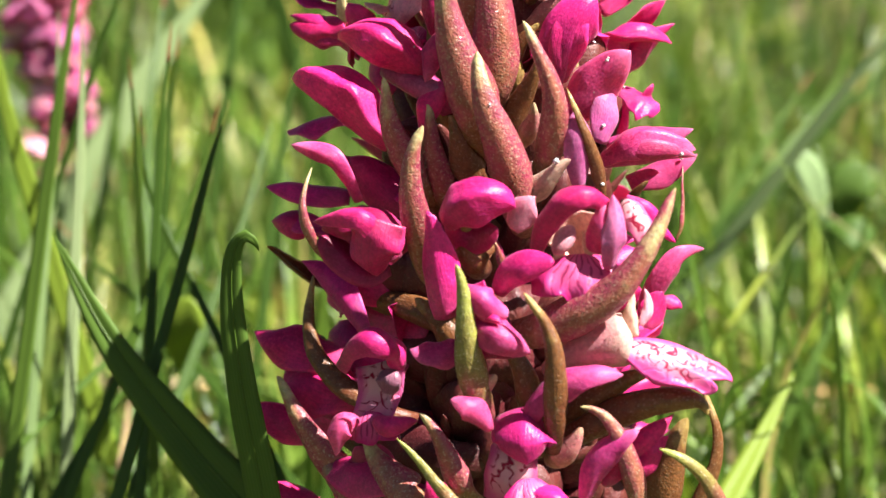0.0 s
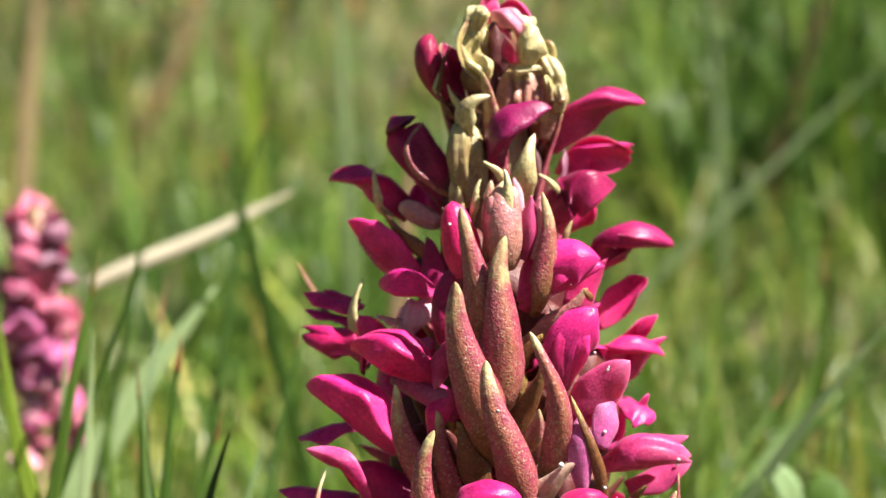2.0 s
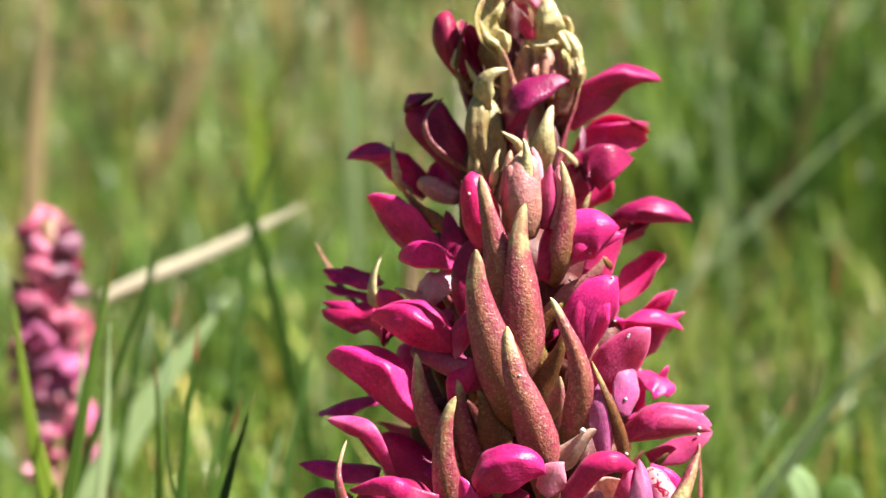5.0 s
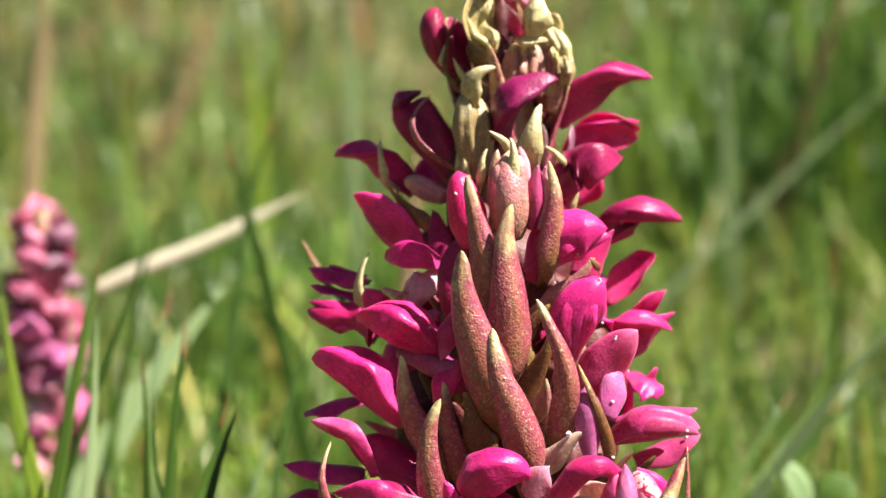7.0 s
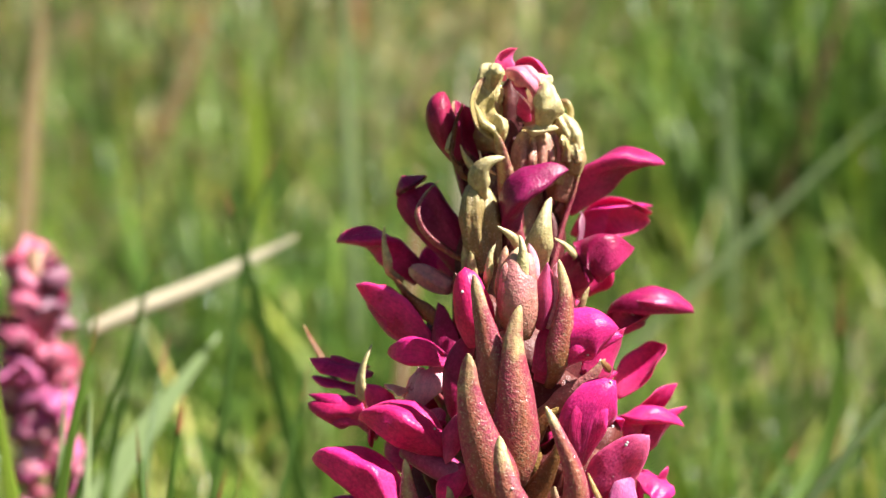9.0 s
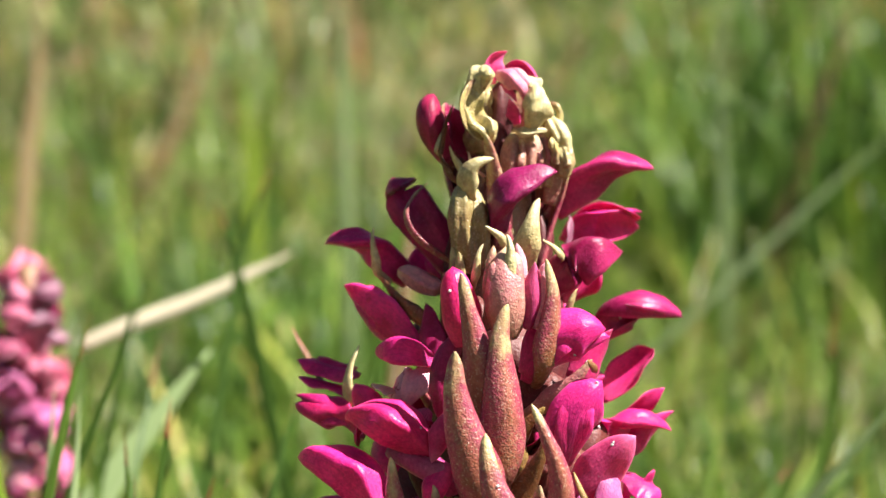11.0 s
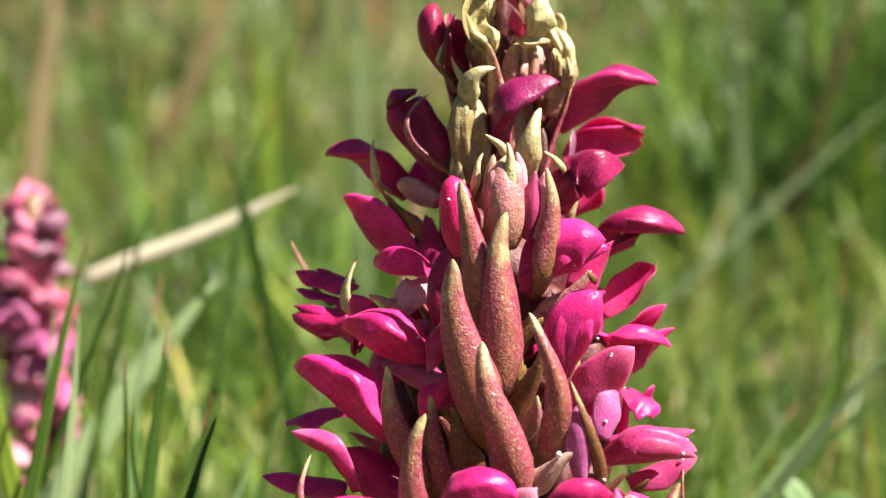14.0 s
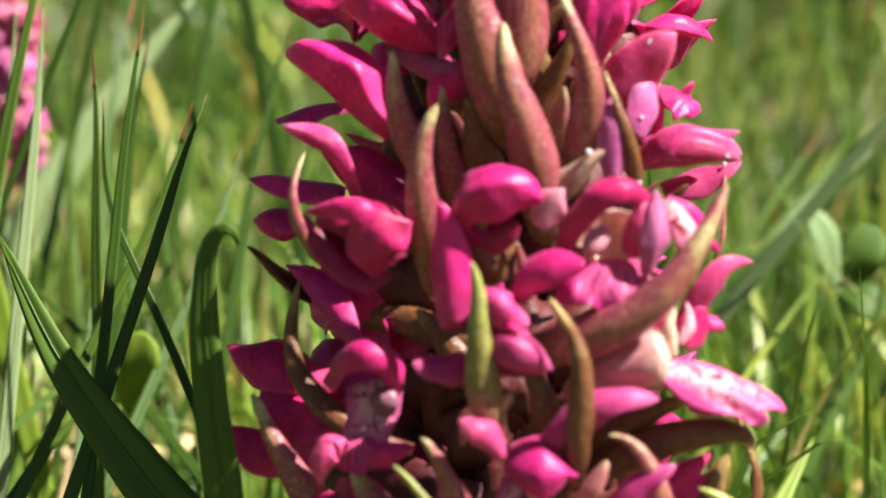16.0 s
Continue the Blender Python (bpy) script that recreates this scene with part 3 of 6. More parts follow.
def frilled_lip(parent, root, face, up, length, width, mat="lip", droop=(20, 75), cup=0.5, frill=0.10):
    """A three-lobed lip: it leaves the throat, bends over and waves its rim; its side lobes turn back."""
    sd = tick()
    f, q = Vector(face).normalized(), Vector(up)
    q = (q - f * q.dot(f)).normalized()
    r = np.array(f.cross(q))
    f, q, root = np.array(f), np.array(q), np.array(root, float)
    n, m = 24, 33
    fine = np.linspace(0, 1.02, 60)
    th = np.radians(droop[0] + (droop[1] - droop[0]) * fine**0.8)
    step = np.stack([np.cos(th), -np.sin(th)], 1) * (fine[1] - fine[0])
    run = np.concatenate([[[0, 0]], np.cumsum(step, 0)[:-1]])
    top, low, uvs = [], [], []
    for i in range(n):
        for j in range(m):
            u, v = i / (n - 1), j / (m - 1) * 2 - 1
            lobe = 1 - 0.26 * abs(v) ** 1.6 - 0.09 * math.exp(-(((abs(v) - 0.42) / 0.10) ** 2)) + 0.04 * math.sin(9 * v + sd)
            s = u * lobe
            a = np.array([np.interp(s, fine, run[:, 0]), np.interp(s, fine, run[:, 1])])
            t = np.interp(s, fine, th)
            nor = f * math.sin(t) + q * math.cos(t)
            w = 0.34 + 0.66 * math.sin(min(u / 0.6, 1) * 1.5708)
            p = root + (f * a[0] + q * a[1]) * length + r * (v * w * width / 2)
            p = p - nor * cup * width / 2 * (v * w) ** 2
            wave = math.sin(8.5 * v + 3 * u + sd) + 0.6 * math.sin(15 * v - 5 * u + 2 * sd)
            p = p + nor * frill * width * 0.5 * u**1.6 * (0.35 + 0.65 * abs(v)) * wave
            thick = 0.16 * (1 - 0.6 * u)
            top.append(p + nor * thick)
            low.append(p - nor * thick)
            uvs.append((u, (v + 1) / 2))
    faces = [(i * m + j, i * m + j + 1, (i + 1) * m + j + 1, (i + 1) * m + j) for i in range(n - 1) for j in range(m - 1)]
    k = n * m
    faces += [(k + d, k + c, k + b, k + a) for a, b, c, d in faces]
    rim = [j for j in range(m)] + [i * m + m - 1 for i in range(1, n)] + [(n - 1) * m + j for j in range(m - 2, -1, -1)] + [i * m for i in range(n - 2, 0, -1)]
    faces += [(rim[i], rim[i] + k, rim[(i + 1) % len(rim)] + k, rim[(i + 1) % len(rim)]) for i in range(len(rim))]
    verts = np.array(top + low) * MM
    mesh = bpy.data.meshes.new("lip")
    mesh.from_pydata(verts.tolist(), [], faces)
    uv = mesh.uv_layers.new(name="UVMap")
    idx = np.empty(len(mesh.loops), dtype=np.int32)
    mesh.loops.foreach_get("vertex_index", idx)
    uv.data.foreach_set("uv", np.array(uvs + uvs, dtype=np.float32)[idx].ravel())
    mesh.polygons.foreach_set("use_smooth", np.ones(len(faces), dtype=bool))
    return part("lip", mesh, mat, parent, "frilled lip with dark red loops and dashes")


def shell(parent, name, points, side, width, mat, cup=0.8, frill=0.08, form=None, thick=0.24):
    """A curled sheet of tissue along a soft line; side is the way its hollow back faces away from."""
    path = smooth_line(points, 22)
    sd = tick()
    sec = flat_section(width, form or sepal_shape, cup, thick, frill, 1.9, fold=0.12, phase=sd, m=15)
    return part(name, swept(path, np.tile(np.array(side, float), (22, 1)), sec, name, sd, 0.00022, 260.0), mat, parent)


def grain(parent, place, radius):
    """A speck of pollen or a tiny drop on a petal."""
    bm = bmesh.new()
    bmesh.ops.create_icosphere(bm, subdivisions=2, radius=radius * MM)
    for v in bm.verts:
        v.co += Vector(noise.noise_vector(v.co * 3000 + Vector(place))) * radius * MM * 0.25
    bmesh.ops.translate(bm, vec=Vector(place) * MM, verts=bm.verts)
    mesh = bpy.data.meshes.new("pollen_speck")
    bm.to_mesh(mesh)
    bm.free()
    mesh.polygons.foreach_set("use_smooth", np.ones(len(mesh.polygons), dtype=bool))
    return part("pollen_speck", mesh, "grain", parent, "white speck of pollen on a petal")


# ---- ground ----
def ground_height(x, y):
    """A meadow that is level round the orchids and climbs gently behind them."""
    if isinstance(x, np.ndarray):
        return np.array([ground_height(float(a), float(b)) for a, b in zip(x, y)])
    rise = 0.0 if y < 0.3 else 0.22 * (y - 0.3) ** 2 / (y + 0.1) if y < 30 else 6.7
    return rise + 0.006 * math.sin(5.1 * x + 1.0) * math.cos(4.3 * y) + 0.004 * noise.noise(Vector((x * 16, y * 16, 0)))


def build_ground():
    xs = [-400, -60, -30, -15, -8, -5, -3, -2, -1.5] + list(np.linspace(-1, 1, 81)) + [1.5, 2, 3, 5, 8, 15, 30, 60, 400]
    ys = [-400, -60, -15, -5, -2] + list(np.linspace(-1, 3, 161)) + [3.5, 4, 5, 6, 8, 10, 13, 17, 22, 28, 35, 60, 400, 900]
    verts = [(x, y, ground_height(x, y)) for y in ys for x in xs]
    w = len(xs)
    faces = [(j * w + i, j * w + i + 1, (j + 1) * w + i + 1, (j + 1) * w + i) for j in range(len(ys) - 1) for i in range(w - 1)]
    mesh = bpy.data.meshes.new("ground")
    mesh.from_pydata(verts, [], faces)
    mesh.polygons.foreach_set("use_smooth", np.ones(len(faces), dtype=bool))
    mesh.materials.append(M["soil"])
    tagged(new("ground", mesh), "damp mossy meadow soil under the grass", "ground", kind="structure")


build_ground()


def grass_field(name, label, count, box, heights, widths, mat, seed, lean=0.5, keep=None, steps=6):
    """Many bent, folded grass blades in one mesh."""
    rng = np.random.default_rng(seed)
    x = rng.uniform(box[0], box[1], count)
    y = rng.uniform(box[2], box[3], count)
    if keep is not None:
        ok = keep(x, y)
        x, y = x[ok], y[ok]
    c = len(x)
    h = rng.uniform(0, 1, c) ** 1.3 * (heights[1] - heights[0]) + heights[0]
    w = rng.uniform(widths[0], widths[1], c)
    az = rng.uniform(0, 2 * np.pi, c)
    bend = rng.uniform(0.05, lean, c) * h
    droop = rng.uniform(0.6, 2.6, c)
    face = az + rng.normal(0, 0.5, c)
    u = np.linspace(0, 1, steps)
    run = bend[:, None] * u[None] ** (1 + droop[:, None])
    cx = x[:, None] + np.cos(az)[:, None] * run
    cy = y[:, None] + np.sin(az)[:, None] * run
    cz = (h[:, None] * (u[None] - np.minimum(0.34 * (bend / h), 0.62)[:, None] * u[None] ** 3)) - 0.004 + ground_height(x, y)[:, None]
    ww = w[:, None] / 2 * np.clip(1.0 - u[None] ** 2.4, 0.03, 1) * (0.7 + 0.3 * np.sin(np.minimum(u * 3, 1.57)))[None]
    sx, sy = -np.sin(face)[:, None], np.cos(face)[:, None]
    fx, fy = np.cos(face)[:, None], np.sin(face)[:, None]
    left = np.stack([cx + sx * ww, cy + sy * ww, cz], -1)
    mid = np.stack([cx + fx * ww * 0.45, cy + fy * ww * 0.45, cz], -1)
    right = np.stack([cx - sx * ww, cy - sy * ww, cz], -1)
    verts = np.stack([left, mid, right], 2).reshape(-1, 3)
    i = np.arange(steps - 1)
    one = np.concatenate([np.stack([i * 3 + a, i * 3 + a + 1, i * 3 + a + 4, i * 3 + a + 3], 1) for a in (0, 1)])
    faces = (one[None] + (np.arange(c) * steps * 3)[:, None, None]).reshape(-1, 4)
    mesh = bpy.data.meshes.new(name)
    mesh.vertices.add(len(verts))
    mesh.vertices.foreach_set("co", verts.astype(np.float32).ravel())
    mesh.loops.add(faces.size)
    mesh.loops.foreach_set("vertex_index", faces.astype(np.int32).ravel())
    mesh.polygons.add(len(faces))
    mesh.polygons.foreach_set("loop_start", (np.arange(len(faces)) * 4).astype(np.int32))
    mesh.update(calc_edges=True)
    mesh.validate()
    mesh.polygons.foreach_set("use_smooth", np.ones(len(mesh.polygons), dtype=bool))
    mesh.materials.append(M[mat])
    return tagged(new(name, mesh), label, "grass", kind="stuff")


# ---- the flowering orchid ----
orchid = tagged(new("orchid"), "marsh orchid with a dense magenta flower spike and brown bracts", "orchid")

core = smooth_line([(0, -6, -6), (0, -7, 30), (0, -6, 62), (0, -1, 95), (0, 3, 113), (0, 4, 121)], 30)
part("stem", swept(core, np.tile([0.0, -1, 0], (30, 1)), round_section(11, lambda u: 1 - 0.55 * u**2, 1, 1, 0, 0.02), "stem", 1.0, 0.0003), "stem", orchid)

# ovaries, inner bracts and petals in a spiral, which fill the spike behind its foremost flowers; the dark ovary skin
# paints in crevice shade
rng = random.Random(7)
for k in range(52):
    h = 48 + 72 * k / 52
    az = k * 2.39996
    ax, ay = 0.0, -7 + 11 * max(0, (h - 55) / 65)
    reach = (17 if h < 80 else 17 - 11 * (h - 80) / 45) * rng.uniform(0.7, 0.85)
    c, s = math.cos(az), math.sin(az)
    spot = lambda q, z, t=0.0: (ax + q * (c * math.cos(t) - s * math.sin(t)), ay + q * (s * math.cos(t) + c * math.sin(t)), h + z)  # noqa: E731
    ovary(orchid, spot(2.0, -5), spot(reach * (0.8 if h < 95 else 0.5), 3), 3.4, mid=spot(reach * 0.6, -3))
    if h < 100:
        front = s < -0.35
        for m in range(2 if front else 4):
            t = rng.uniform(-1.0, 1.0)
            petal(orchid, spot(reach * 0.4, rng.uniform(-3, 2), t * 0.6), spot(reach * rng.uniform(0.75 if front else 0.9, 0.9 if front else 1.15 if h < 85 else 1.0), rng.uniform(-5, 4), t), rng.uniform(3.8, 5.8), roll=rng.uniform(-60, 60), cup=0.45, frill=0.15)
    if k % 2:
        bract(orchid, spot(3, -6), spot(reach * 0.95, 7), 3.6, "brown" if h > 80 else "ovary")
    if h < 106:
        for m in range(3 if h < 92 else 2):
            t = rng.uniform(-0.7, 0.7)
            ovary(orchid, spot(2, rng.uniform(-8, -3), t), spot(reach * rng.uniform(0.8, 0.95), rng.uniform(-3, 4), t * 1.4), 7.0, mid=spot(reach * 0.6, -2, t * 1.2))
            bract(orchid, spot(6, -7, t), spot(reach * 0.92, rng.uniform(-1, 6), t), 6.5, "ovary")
            if s > -0.35:
                petal(orchid, spot(6, rng.uniform(-5, 3), t), spot(reach * rng.uniform(0.9, 1.12), rng.uniform(-6, 5), t * 1.5), rng.uniform(5.5, 8), roll=rng.uniform(-40, 40), cup=0.4, frill=0.2)
            else:
                bract(orchid, spot(5, -6, t), spot(reach * rng.uniform(0.75, 0.9), rng.uniform(2, 8), t), 4.5, rng.choice(("brown", "olive", "ovary")) if h > 82 else rng.choice(("crimson", "ovary", "olive")))
    if s > 0.25 and h < 112:
        hood(orchid, spot(reach * 0.7, 1), spot(reach * 1.12, 4), 4.6)

shell(orchid, "bud", [(-0.8, -0.6, 122.3), (-2.4, -1.4, 123.3), (-3.0, -1.8, 124.9), (-2.6, -1.6, 126.6), (-1.9, -0.8, 127.8)], (0.55, -1, 0.25), 2.7, "withered", -0.55, 0.16, lambda v: 0.55 + 0.45 * math.sin(3.14 * min(v * 1.15, 1)), 0.4)
withered(orchid, (-1.7, 0.6, 122.3), (-1.6, 0.8, 127.3), 2.3, "pod")
part("bud", swept(smooth_line([(-2.5, -1.6, 127.8), (-3.4, -1.9, 126.7), (-3.7, -2.1, 125.5), (-3.1, -2.2, 123.9), (-1.9, -2.1, 123.0), (-0.7, -1.8, 122.3)], 26), np.tile([0.3, -1.0, 0.3], (26, 1)), round_section(0.85, lambda u: 0.75 + 0.4 * u**2 if u < 0.96 else 0.7, 0.9, 0.8, 0, 0.05), "bud", tick(), 0.0003, 420.0), "withered", orchid)
ovary(orchid, (0.1, 2.4, 117.6), (0.2, 2.8, 127.8), 3.4, "ovary")
ovary(orchid, (2.3, 2.4, 117.6), (2.2, 2.8, 127.5), 4.2, "rosygreen")
withered(orchid, (3.2, 1.2, 120.1), (3.2, 1.2, 126.1), 3.2, "withered")
withered(orchid, (-2.1, 1.4, 120.7), (-2.0, 1.4, 127.8), 3.6, "withered")
withered(orchid, (4.8, 1.8, 118.4), (4.5, 1.8, 124.7), 2.6, "withered")
withered(orchid, (-2.0, -1.0, 126.2), (-2.0, -1.0, 129.2), 2.4, "green")
withered(orchid, (-1.9, -1.6, 126.8), (-1.5, -1.4, 128.6), 1.7, "green")
withered(orchid, (-1.1, -1.4, 122.0), (-1.7, -1.9, 124.2), 1.7, "green")
ovary(orchid, (-0.6, 0.6, 118.5), (-0.2, 1.2, 123.6), 2.2, "ovary")
petal(orchid, (-1.0, 2.2, 127.2), (0.5, 2.6, 130.5), 2.1, "pink", mid=(-1.5, 1.6, 129.6), cup=0.6, twist=0)
petal(orchid, (0.2, 3.4, 127.8), (3.7, 3.0, 127.3), 2.2, "pink", mid=(2.2, 2.6, 130.4), cup=0.7, twist=0)
shell(orchid, "petal", [(-0.5, -0.4, 128.3), (0.5, -1.6, 128.2), (1.6, -1.8, 127.1), (1.9, -0.8, 125.8)], (-0.2, -1, 0.55), 2.3, "blush", 0.8, 0.06)
shell(orchid, "petal", [(0.3, 0.4, 128.7), (1.6, -0.8, 128.4), (2.5, -0.9, 127.3), (2.5, 0.0, 126.2)], (0.2, -0.9, 0.6), 1.7, "pale", 0.7, 0.06)
shell(orchid, "petal", [(-0.0, -0.4, 127.3), (0.7, -1.0, 126.4), (1.3, -0.6, 125.5)], (-0.6, -0.8, 0.1), 0.8, "pink", 0.4, 0.1)
petal(orchid, (1.5, 0.8, 123.6), (0.5, 0.6, 125.8), 1.5, "pink")
withered(orchid, (2.8, -0.8, 122.7), (3.2, -0.8, 127.6), 2.5, "green", mid=(4.0, -2.4, 125.3))
withered(orchid, (2.3, -1.6, 123.9), (2.9, -2.0, 126.7), 1.2, "withered")
withered(orchid, (1.2, -1.2, 123.1), (4.0, -1.2, 123.1), 0.95, "green", mid=(2.5, -2.0, 122.7))
withered(orchid, (1.7, 0.0, 126.9), (3.6, 0.2, 127.5), 1.8, "green")
part("bud", swept(smooth_line([(4.5, 1.2, 125.2), (5.0, 1.0, 125.2), (5.4, 1.0, 124.6), (5.5, 0.8, 123.5)], 16), np.tile([0.3, -1.0, 0.3], (16, 1)), round_section(0.7, lambda u: 0.9, 0.9, 0.8, 0, 0.05), "bud", tick(), 0.00025, 420.0), "withered", orchid)
withered(orchid, (5.8, 0.2, 118.9), (4.6, 0.8, 124.1), 2.4, "green", mid=(5.3, -0.6, 122.2))
withered(orchid, (4.8, -0.6, 119.8), (4.4, -0.4, 122.2), 1.3, "withered")
withered(orchid, (6.0, -0.8, 119.6), (5.2, -0.4, 122.2), 1.6, "green")
ovary(orchid, (1.1, -0.2, 117.7), (1.0, 0.4, 122.8), 2.6, "rosygreen")
ovary(orchid, (2.8, 0.0, 117.7), (2.7, 0.2, 122.7), 2.5, "rosygreen")
ovary(orchid, (4.0, 0.6, 117.7), (3.9, 0.8, 122.7), 1.9, "rosy")
withered(orchid, (1.8, -1.0, 119.2), (1.9, -0.8, 122.2), 1.2, "rosygreen")
withered(orchid, (3.7, -1.0, 119.5), (3.4, -1.0, 121.0), 1.0, "rosy")
withered(orchid, (-1.5, 3.2, 117.6), (-1.0, 3.8, 123.4), 3.2, "rosygreen")
ovary(orchid, (4.4, 1.6, 116.1), (4.5, 1.8, 122.2), 3.0, "rosygreen")
bud(orchid, (-5.0, 2.0, 120.2), (-6.3, 1.4, 126.4), 3.2, "crimson", mid=(-7.4, 0.2, 123.8))
petal(orchid, (-2.9, 2.6, 120.2), (-5.0, 2.6, 125.4), 3.6, "crimson", cup=0.4, twist=0)
petal(orchid, (-1.3, 2.4, 119.9), (-2.9, 2.8, 124.3), 2.6, "crimson", cup=0.4, twist=0)
bract(orchid, (-5.9, -0.4, 120.9), (-4.5, 0.2, 125.4), 1.4, "olive", cup=0.3)
bract(orchid, (-6.3, -0.6, 121.2), (-5.2, -0.4, 123.3), 1.0, "green", cup=0.3)
bract(orchid, (-5.0, -0.4, 118.6), (-5.9, -0.2, 121.1), 1.2, "olive")
bract(orchid, (-3.8, -1.2, 118.9), (-4.9, -1.0, 121.5), 1.2, "green")
bract(orchid, (-2.5, -1.6, 119.3), (-3.2, -1.6, 121.1), 0.9, "cream")
bract(orchid, (-3.6, -4.4, 117.6), (-0.8, -4.6, 120.6), 2.3, "green", mid=(-3.4, -5.6, 120.3))
ovary(orchid, (-3.1, -3.6, 110.1), (-3.7, -3.6, 118.2), 2.4, "pod")
ovary(orchid, (-1.8, -2.8, 110.4), (-2.3, -2.6, 117.5), 2.1, "pod")
bract(orchid, (2.3, -7.8, 111.2), (3.6, -7.0, 117.0), 2.9, "green", mid=(2.0, -10.4, 114.7))
bract(orchid, (5.8, -2.7, 111.6), (3.8, -3.5, 113.2), 0.9, "green")
petal(orchid, (6.1, 2.3, 111.0), (6.6, 3.8, 115.1), 1.8, "dusk")
hood(orchid, (-0.2, -3.0, 113.5), (4.7, -3.8, 119.2), 4.8, "wine", mid=(0.2, -4.8, 118.8), roll=-60)
hood(orchid, (5.0, 5.8, 115.0), (14.9, 6.4, 119.2), 4.2, "crimson", mid=(9.2, 3.6, 120.6))
petal(orchid, (5.6, 5.1, 117.3), (8.4, 5.4, 119.3), 1.4, "pale")
sheath(orchid, (6.9, 11.5, 112.1), (14.0, 11.8, 114.2), 4.2, mid=(9.9, 10.0, 115.9))
hood(orchid, (4.4, 0.7, 107.5), (11.4, 0.4, 111.9), 5.1, "crimson", mid=(6.5, -2.6, 112.5), roll=45)
h5 = hood(orchid, (9.3, 4.2, 103.2), (17.2, 4.5, 105.3), 4.5, "crimson", mid=(11.8, 1.8, 108.0), wings=True)
petal(h5, (9.5, 3.4, 97.4), (14.9, 4.1, 102.5), 3.4, cup=0.5)
hood(orchid, (-8.8, 4.9, 108.6), (-17.0, 5.4, 112.1), 4.1, mid=(-12.9, 2.6, 113.5))
bract(orchid, (-12.0, 0.1, 109.8), (-12.0, 0.6, 113.9), 1.8, "green")
bract(orchid, (-7.5, -2.6, 105.3), (-12.0, 0.0, 109.5), 2.4, "olive", cup=0.3)
ovary(orchid, (-5.7, -0.2, 108.1), (-9.7, 2.1, 109.6), 2.1, "throat")
hood(orchid, (-4.2, 3.1, 109.9), (-10.5, 4.3, 118.4), 5.1, "crimson", mid=(-9.1, 2.0, 116.5), roll=-40)
bract(orchid, (-5.7, -0.8, 111.1), (-6.8, 1.2, 118.2), 1.4, "brown", mid=(-11.8, -2.3, 114.6))
sheath(orchid, (-8.2, -1.9, 103.0), (-14.6, -1.1, 108.5), 4.2)
hood(orchid, (-6.1, -6.1, 101.7), (-11.4, -5.9, 103.0), 3.0, mid=(-9.3, -8.8, 104.5))
petal(orchid, (-5.9, -4.6, 98.7), (-7.3, -3.3, 107.4), 3.2, "crimson", cup=0.6)
lip(orchid, (-8.5, -5.2, 101.5), (-9.0, -6.7, 97.3), 4.9)
shell(orchid, "lip", [(-6.6, -6.0, 101.9), (-7.6, -7.6, 100.9), (-8.4, -8.0, 99.6), (-8.7, -7.4, 98.2)], (-0.3, -1, 0.35), 3.4, "pale", 0.4, 0.16)
shell(orchid, "petal", [(-6.6, -8.0, 98.1), (-7.3, -9.2, 97.3), (-6.9, -9.0, 95.7)], (-0.2, -1, 0.2), 2.6, "lipdeep", 0.4, 0.14)
petal(orchid, (-13.1, -0.3, 100.2), (-18.9, 0.9, 101.1), 2.4, frill=0.25)
petal(orchid, (-12.6, -0.5, 98.6), (-19.1, 0.7, 99.7), 2.1, frill=0.2)
petal(orchid, (-13.5, 0.8, 100.6), (-17.5, 1.9, 101.5), 1.8, frill=0.2)
bract(orchid, (-14.3, -2.5, 98.0), (-13.2, -1.9, 103.2), 2.6, "green", mid=(-15.2, -3.6, 100.4))
bract(orchid, (-18.2, 9.6, 98.7), (-20.6, 11.3, 103.3), 1.1, "olive")
petal(orchid, (-9.8, -5.4, 99.4), (-11.8, -6.4, 100.1), 2.1, "cream")
h11 = sheath(orchid, (-13.0, -3.1, 94.8), (-19.1, -1.6, 97.7), 2.9, mid=(-16.0, -4.6, 98.5))
petal(h11, (-12.7, -3.8, 96.8), (-18.6, -1.8, 96.9), 2.1)
petal(orchid, (-10.8, -5.9, 96.4), (-13.4, -5.4, 99.9), 2.6)
h12 = hood(orchid, (-6.3, -10.3, 93.8), (-13.7, -9.8, 97.4), 4.6, mid=(-10.5, -12.5, 99.7))
spur(h12, (-6.7, -9.2, 94.4), (-3.7, -10.7, 90.9), 2.6, "pink")
petal(h12, (-12.8, -8.1, 94.7), (-13.1, -9.8, 96.8), 1.5)
bud(orchid, (0.4, -10.6, 104.9), (0.3, -10.6, 112.9), 4.0, "rosy", mid=(0.3, -11.6, 108.6))
bract(orchid, (0.5, -12.4, 110.0), (0.3, -11.6, 114.1), 1.5, "green", mid=(0.7, -12.4, 112.6), cup=0.6)
bud(orchid, (-0.5, -11.8, 109.2), (-0.7, -11.6, 111.6), 1.5, "rosy")
bud(orchid, (1.3, -11.6, 109.1), (1.0, -11.2, 112.5), 1.5, "rosy")
petal(orchid, (1.9, -11.0, 109.9), (1.3, -11.0, 113.2), 1.1, "pale", cup=0.5, twist=0)
bract(orchid, (0.2, -9.4, 112.7), (-1.5, -9.6, 114.7), 1.0, "green", mid=(-0.4, -9.8, 114.0))
bract(orchid, (-2.6, -9.8, 109.8), (-1.6, -9.6, 113.0), 0.9, "green")
bud(orchid, (-1.4, -10.2, 108.0), (-0.8, -10.2, 113.0), 1.2, "rosygreen")
